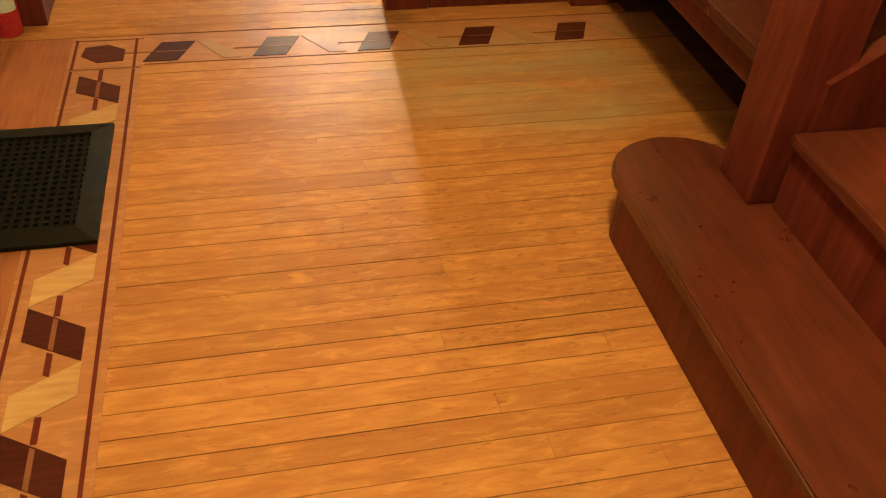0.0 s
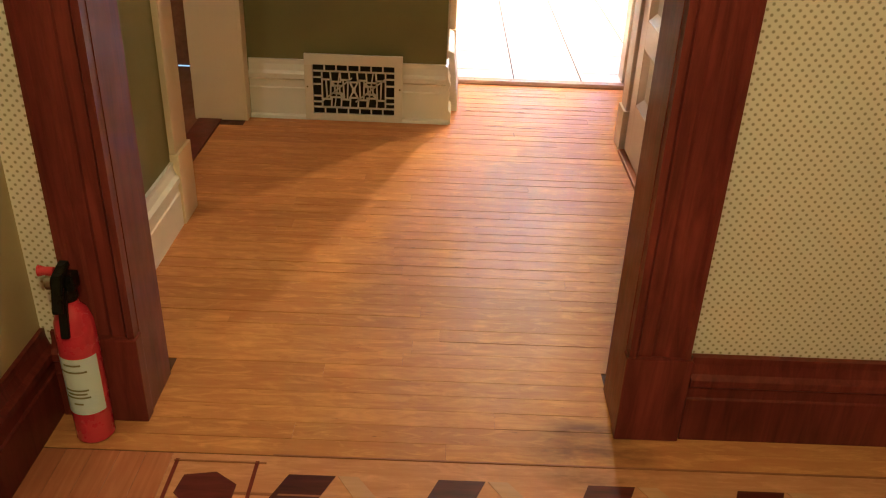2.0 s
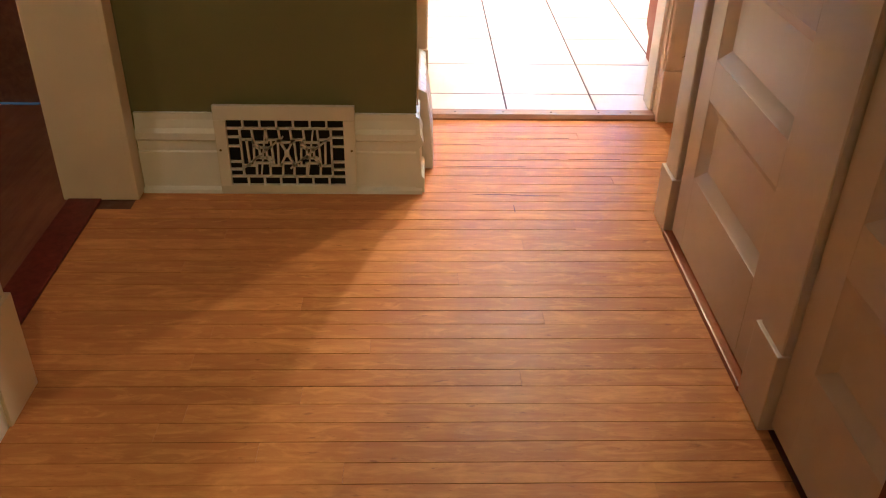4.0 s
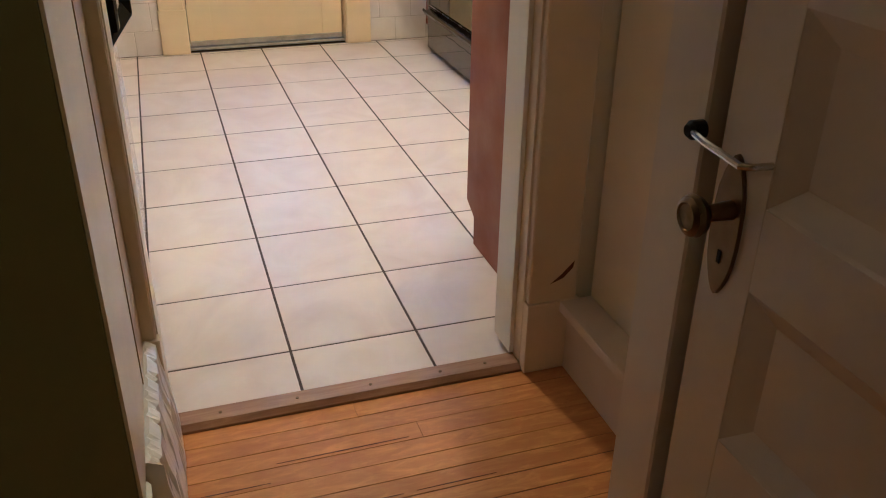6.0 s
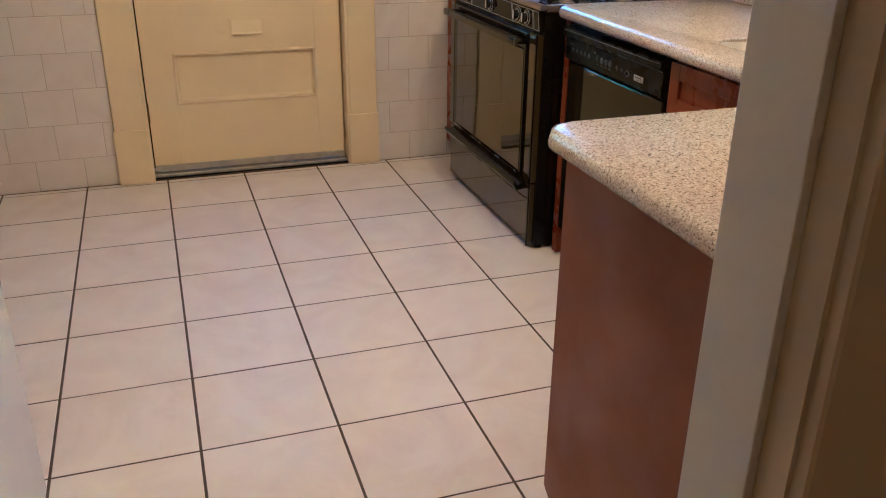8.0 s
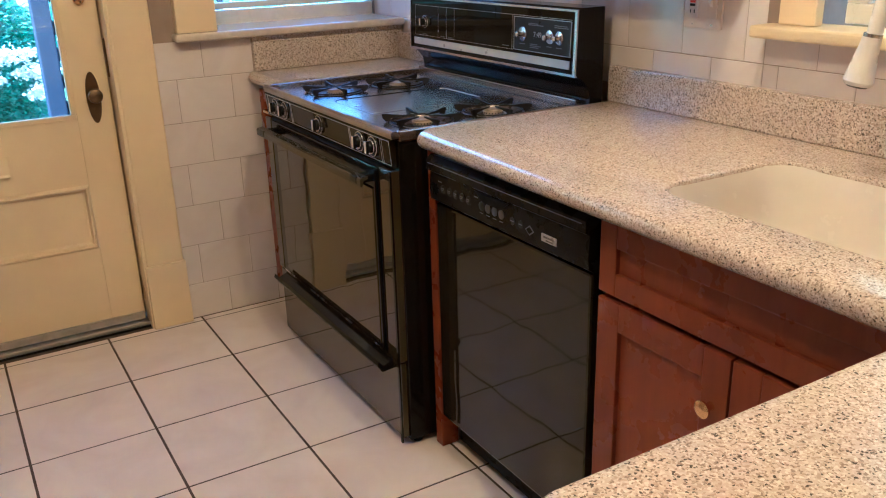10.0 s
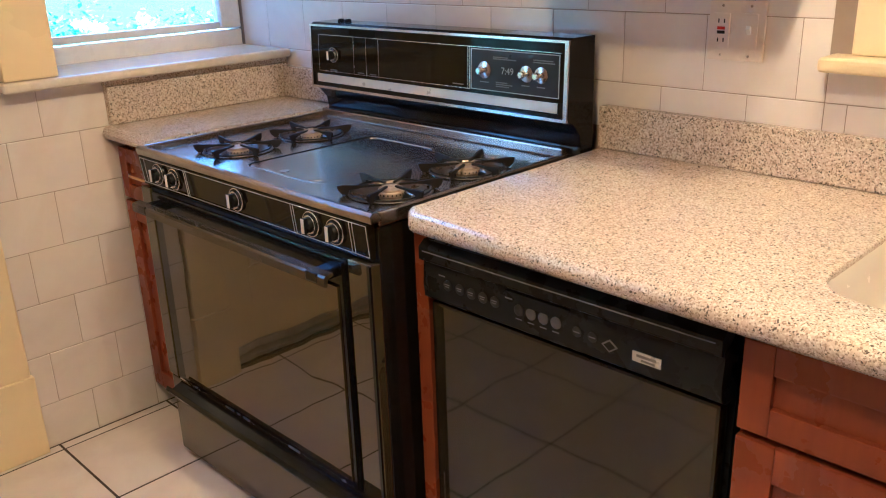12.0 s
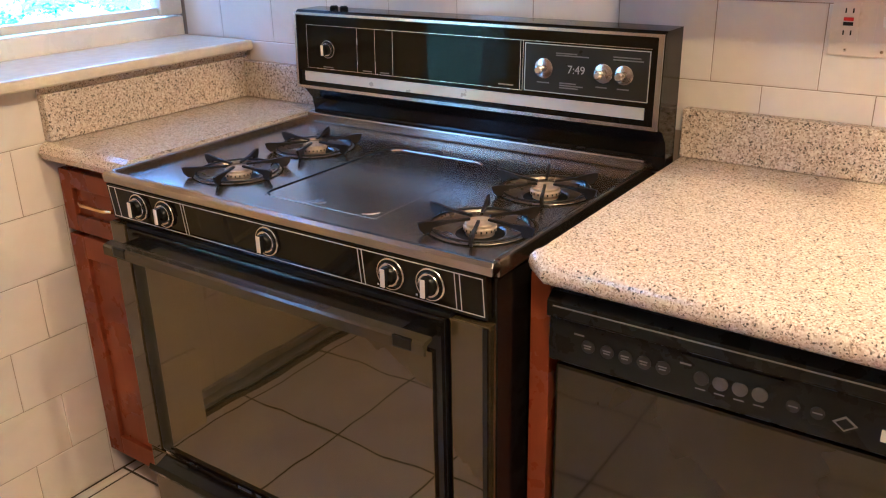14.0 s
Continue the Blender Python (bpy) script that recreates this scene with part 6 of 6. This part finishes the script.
for hx in (-5.0, -2.4, 0.2):
    hd = thing("hedge", (hx, 10.4, -0.6), "dense dark green garden hedge", "hedge", "garden hedges")
    f = leaf_mass("foliage", (hx, 10.4, 1.4), (1.9, 0.9, 2.6), 9000, 0.17, M_LEAF, "", "")
    f.parent = hd
    f.matrix_parent_inverse = Matrix.Translation(-hd.location)
    tagged(f, kind="stuff")
    part("stem", tube(bmesh.new(), [(hx, 10.4, -0.6), (hx, 10.4, 1.4)], [0.08, 0.03], 8), M_PANEL, hd)
for tx, ty, th in ((-3.2, 13, 6.5), (1.2, 15, 7.5), (-0.9, 17, 8)):
    tr = thing("garden_tree", (tx, ty, -0.6), "leafy green tree at the back of the garden", "tree", "garden trees")
    part("trunk", tube(bmesh.new(), [(tx, ty, -0.6), (tx + 0.1, ty, th * 0.35), (tx - 0.1, ty, th * 0.8)], [0.22, 0.16, 0.05], 10), M_PANEL, tr, "", True)
    for k in range(5):
        a = rng.uniform(0, 6.28)
        part("limb", tube(bmesh.new(), [(tx, ty, th * (0.3 + 0.09 * k)), (tx + math.cos(a) * 1.2, ty + math.sin(a) * 1.2, th * (0.45 + 0.1 * k))], [0.08, 0.02], 6), M_PANEL, tr)
    f = leaf_mass("crown", (tx, ty, th * 0.55), (2.4, 2.0, th * 0.42), 6000, 0.26, M_LEAF, "", "")
    f.parent = tr
    f.matrix_parent_inverse = Matrix.Translation(-tr.location)
    tagged(f, kind="stuff")

# ---- pieces of floors and walls ----
PW = 0.0572
rng = random.Random(11)


def plank_row(y0, y1, x0, x1, mat, parent, lengths=(1.8, 3.2)):
    """One row of strip boards along x."""
    x = x0
    first = rng.uniform(0.3, 1.6)
    while x < x1 - 0.02:
        e = min(x1, x + (first if x == x0 else rng.uniform(*lengths)))
        if x1 - e < 0.25:
            e = x1
        z = rng.uniform(-0.0005, 0.0002)
        gap = rng.choice((0.0005, 0.0008, 0.0012, 0.0019))
        part("plank", solid(x + 0.0002, e - 0.0002, y0 + gap, y1 - gap * 0.6, -0.008, z), mat, parent)
        x = e


rows = []
y = -2.702
while y < -0.02:
    rows.append((y, min(y + PW, -0.015)))
    y += PW
for y0, y1 in rows:
    left, right = (-1.30, 0.40)
    if y0 < -2.40:
        left, right = (-1.20, 0.90) if y0 < -2.58 else (-1.0, 0.08)
    if y0 > -0.70:
        left, right = -0.34, 0.72
    if -0.72 < y0 < -0.54:
        left = -1.2
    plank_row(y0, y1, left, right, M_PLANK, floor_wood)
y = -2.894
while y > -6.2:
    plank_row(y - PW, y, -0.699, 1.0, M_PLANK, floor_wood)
    y -= PW
bm = solid(-4.1, -1.301, -3.1, 0.1, -0.008, -0.001)
setting("floor_side_room", bm, M_PANEL, "brown wood floor of the side room", "floor")
# boards along the left wall
for i in range(5):
    x = -1.20 + i * 0.0585
    part("plank", solid(x + 0.0006, x + 0.0579, -6.2, -2.704, -0.008, -0.0004), M_PLANK_Y, floor_wood)
# border band
part("band_board", solid(-0.9075, -0.6995, -6.2, -2.893, -0.008, -0.0008), M_BAND, floor_wood)
part("band_board", solid(-0.9075, 1.0, -2.892, -2.703, -0.008, -0.0008), M_BAND, floor_wood)
T = 0.0009


def inlay(name, pts, mat, z=T):
    part(name, prism(bmesh.new(), pts, "z", -0.004, z), mat, floor_wood)


for x in (-0.893, -0.720):
    inlay("inlay_line", [(x - 0.004, -6.2), (x + 0.004, -6.2), (x + 0.004, -2.915), (x - 0.004, -2.915)], M_LINE)
    inlay("inlay_line", [(x - 0.004, -2.902), (x + 0.004, -2.902), (x + 0.004, -2.722), (x - 0.004, -2.722)], M_LINE)
inlay("inlay_line", [(-0.9, -2.728), (-0.70, -2.728), (-0.70, -2.724), (-0.9, -2.724)], M_LINE_PALE)
inlay("inlay_line", [(-0.9, -2.908), (-0.70, -2.908), (-0.70, -2.904), (-0.9, -2.904)], M_LINE_PALE)
inlay("inlay_line", [(-0.69, -2.702), (1.0, -2.702), (1.0, -2.698), (-0.69, -2.698)], M_LINE_PALE)
inlay("inlay_line", [(-0.69, -2.893), (1.0, -2.893), (1.0, -2.889), (-0.69, -2.889)], M_LINE_PALE)
inlay("inlay_hexagon", [(-0.874, -2.823), (-0.866, -2.770), (-0.800, -2.758), (-0.750, -2.793), (-0.752, -2.862), (-0.826, -2.868)], M_INLAY_DARK)
for k in range(5):
    x = -0.696 + 0.320 * k
    inlay("inlay_diamond", [(x, -2.876), (x + 0.100, -2.876), (x + 0.150, -2.758), (x + 0.050, -2.758)], M_INLAY_DARK)
    inlay("inlay_diamond", [(x + 0.155, -2.758), (x + 0.198, -2.758), (x + 0.285, -2.876), (x + 0.232, -2.876)], M_INLAY_FADED)
    inlay("inlay_line", [(x - 0.055, -2.820), (x + 0.024, -2.820), (x + 0.026, -2.814), (x - 0.055, -2.814)], M_LINE_PALE, T - 0.0003)
    inlay("inlay_line", [(x + 0.036, -2.8205), (x + 0.124, -2.8205), (x + 0.126, -2.8155), (x + 0.038, -2.8155)], M_LINE_PALE, T + 0.0003)
for k in range(10):
    y = -2.943 - 0.320 * k
    inlay("inlay_diamond", [(-0.867, y), (-0.867, y - 0.093), (-0.749, y - 0.162), (-0.749, y - 0.073)], M_INLAY_DARK)
    inlay("inlay_diamond", [(-0.748, y - 0.164), (-0.748, y - 0.250), (-0.867, y - 0.316), (-0.867, y - 0.233)], M_INLAY_PALE)
    inlay("inlay_line", [(-0.815, y + 0.03), (-0.803, y + 0.03), (-0.803, y - 0.03), (-0.815, y - 0.03)], M_LINE, T - 0.0003)
    inlay("inlay_line", [(-0.815, y - 0.130), (-0.803, y - 0.137), (-0.803, y - 0.195), (-0.815, y - 0.188)], M_LINE, T - 0.0003)
    inlay("inlay_line", [(-0.814, y - 0.037), (-0.804, y - 0.043), (-0.804, y - 0.130), (-0.814, y - 0.122)], M_LINE_PALE, T + 0.0003)

# worn open joints near the kitchen doorway
for x0, x1, y, w in ((-0.17, -0.03, -0.598, 0.0016), (-0.05, 0.105, -0.606, 0.0026), (0.0, 0.14, -0.345, 0.0018), (0.17, 0.35, -0.344, 0.0013), (-0.30, -0.12, -0.230, 0.0014), (-0.25, 0.02, -0.402, 0.0012), (-0.1, 0.2, -0.174, 0.0013)):
    inlay("open_joint", [(x0, y - w * 0.3), ((x0 + x1) / 2, y - w), (x1, y - w * 0.3), (x1, y + w * 0.3), ((x0 + x1) / 2, y + w), (x0, y + w * 0.3)], M_GAP, 0.0004)
inlay("open_joint", [(-0.047, -0.71), (-0.044, -0.71), (-0.045, -0.668), (-0.047, -0.668)], M_GAP, 0.0004)

# floor tiles, all of one mesh but for the cut ones
TP, TX, TY = 0.3440, 0.0, 0.2480


def tile_mesh(w, h, z0, z1, bevel=0.002):
    bm = bmesh.new()
    lo = [bm.verts.new((x, y, z0)) for x, y in ((-w, -h), (w, -h), (w, h), (-w, h))]
    mid = [bm.verts.new((v.co.x, v.co.y, z1 - bevel * 0.4)) for v in lo]
    hi = [bm.verts.new((v.co.x - math.copysign(bevel, v.co.x), v.co.y - math.copysign(bevel, v.co.y), z1)) for v in lo]
    for r0, r1 in ((lo, mid), (mid, hi)):
        for i in range(4):
            bm.faces.new((r0[i], r0[(i + 1) % 4], r1[(i + 1) % 4], r1[i]))
    bm.faces.new(hi)
    return bm


whole = bpy.data.meshes.new("tile")
bm = tile_mesh(TP / 2 - 0.0036, TP / 2 - 0.0030, -0.006, 0.0)
bm.to_mesh(whole)
bm.free()
whole.materials.append(M_TILE)
for i in range(-4, 6):
    for j in range(-1, 10):
        x0, x1, y0, y1 = TX + i * TP, TX + (i + 1) * TP, TY + j * TP, TY + (j + 1) * TP
        cx0, cx1, cy0, cy1 = max(x0, KX0), min(x1, KX1), max(y0, 0.052), min(y1, KY1)
        if cx1 - cx0 < 0.02 or cy1 - cy0 < 0.02:
            continue
        data = whole
        if (cx1 - cx0, cy1 - cy0) != (x1 - x0, y1 - y0):
            data = bpy.data.meshes.new("tile")
            bm = tile_mesh((cx1 - cx0) / 2 - 0.0036, (cy1 - cy0) / 2 - 0.0030, -0.006, 0.0)
            bm.to_mesh(data)
            bm.free()
            data.materials.append(M_TILE)
        ob = new("tile", data)
        ob.location = ((cx0 + cx1) / 2, (cy0 + cy1) / 2, rng.uniform(-0.0004, 0.0002))
        ob.rotation_euler = (rng.gauss(0, 0.0006), rng.gauss(0, 0.0006), 0)
        ob.parent = floor_tiled

# wall tiles in running bond
WH, WW, WZ = 0.153, 0.1955, -0.017


def wall_tiles(wall, parent, a0, a1, z0, z1, shift, place, cutouts=()):
    """Tiles over a stretch of wall; place turns (along, up) into a pose."""
    cache = {}
    k = 0
    while WZ + k * WH < z1:
        zb, zt = max(z0, WZ + k * WH), min(z1, WZ + (k + 1) * WH)
        s = shift + (WW / 2 if k % 2 else 0.0)
        i = math.floor((a0 - s) / WW)
        while s + i * WW < a1:
            b0, b1 = max(a0, s + i * WW), min(a1, s + (i + 1) * WW)
            i += 1
            if b1 - b0 < 0.012 or zt - zb < 0.012:
                continue
            key = (round(b1 - b0, 3), round(zt - zb, 3))
            if key not in cache:
                cache[key] = bpy.data.meshes.new("tile")
                bm = tile_mesh((b1 - b0) / 2 - 0.0008, (zt - zb) / 2 - 0.0008, -0.007, 0.0, 0.0018)
                bm.to_mesh(cache[key])
                bm.free()
                cache[key].materials.append(M_WALLTILE)
            ob = new("tile", cache[key])
            ob.matrix_basis = place((b0 + b1) / 2, (zb + zt) / 2) @ pose(0, 0, rng.uniform(-0.0005, 0.0), rng.gauss(0, 0.12), rng.gauss(0, 0.12), 0)
            ob.parent = parent
        k += 1


def on_back(a, z):
    return pose(a, KY1, z, 90, 0, 0)


def on_right(a, z):
    return pose(KX1, a, z, 90, 0, -90)


wall_tiles(0, wall_back, KX0, -0.20, 0.0, 1.4, 0.05, on_back)
wall_tiles(0, wall_back, 0.992, 1.948, 0.0, 1.03, -0.0193, on_back)
wall_tiles(0, wall_right, 1.636, 3.60, 0.95, 1.66, 0.0302, on_right)
wall_tiles(0, wall_right, 0.13, 1.636, 0.95, 1.118, 0.0302, on_right)
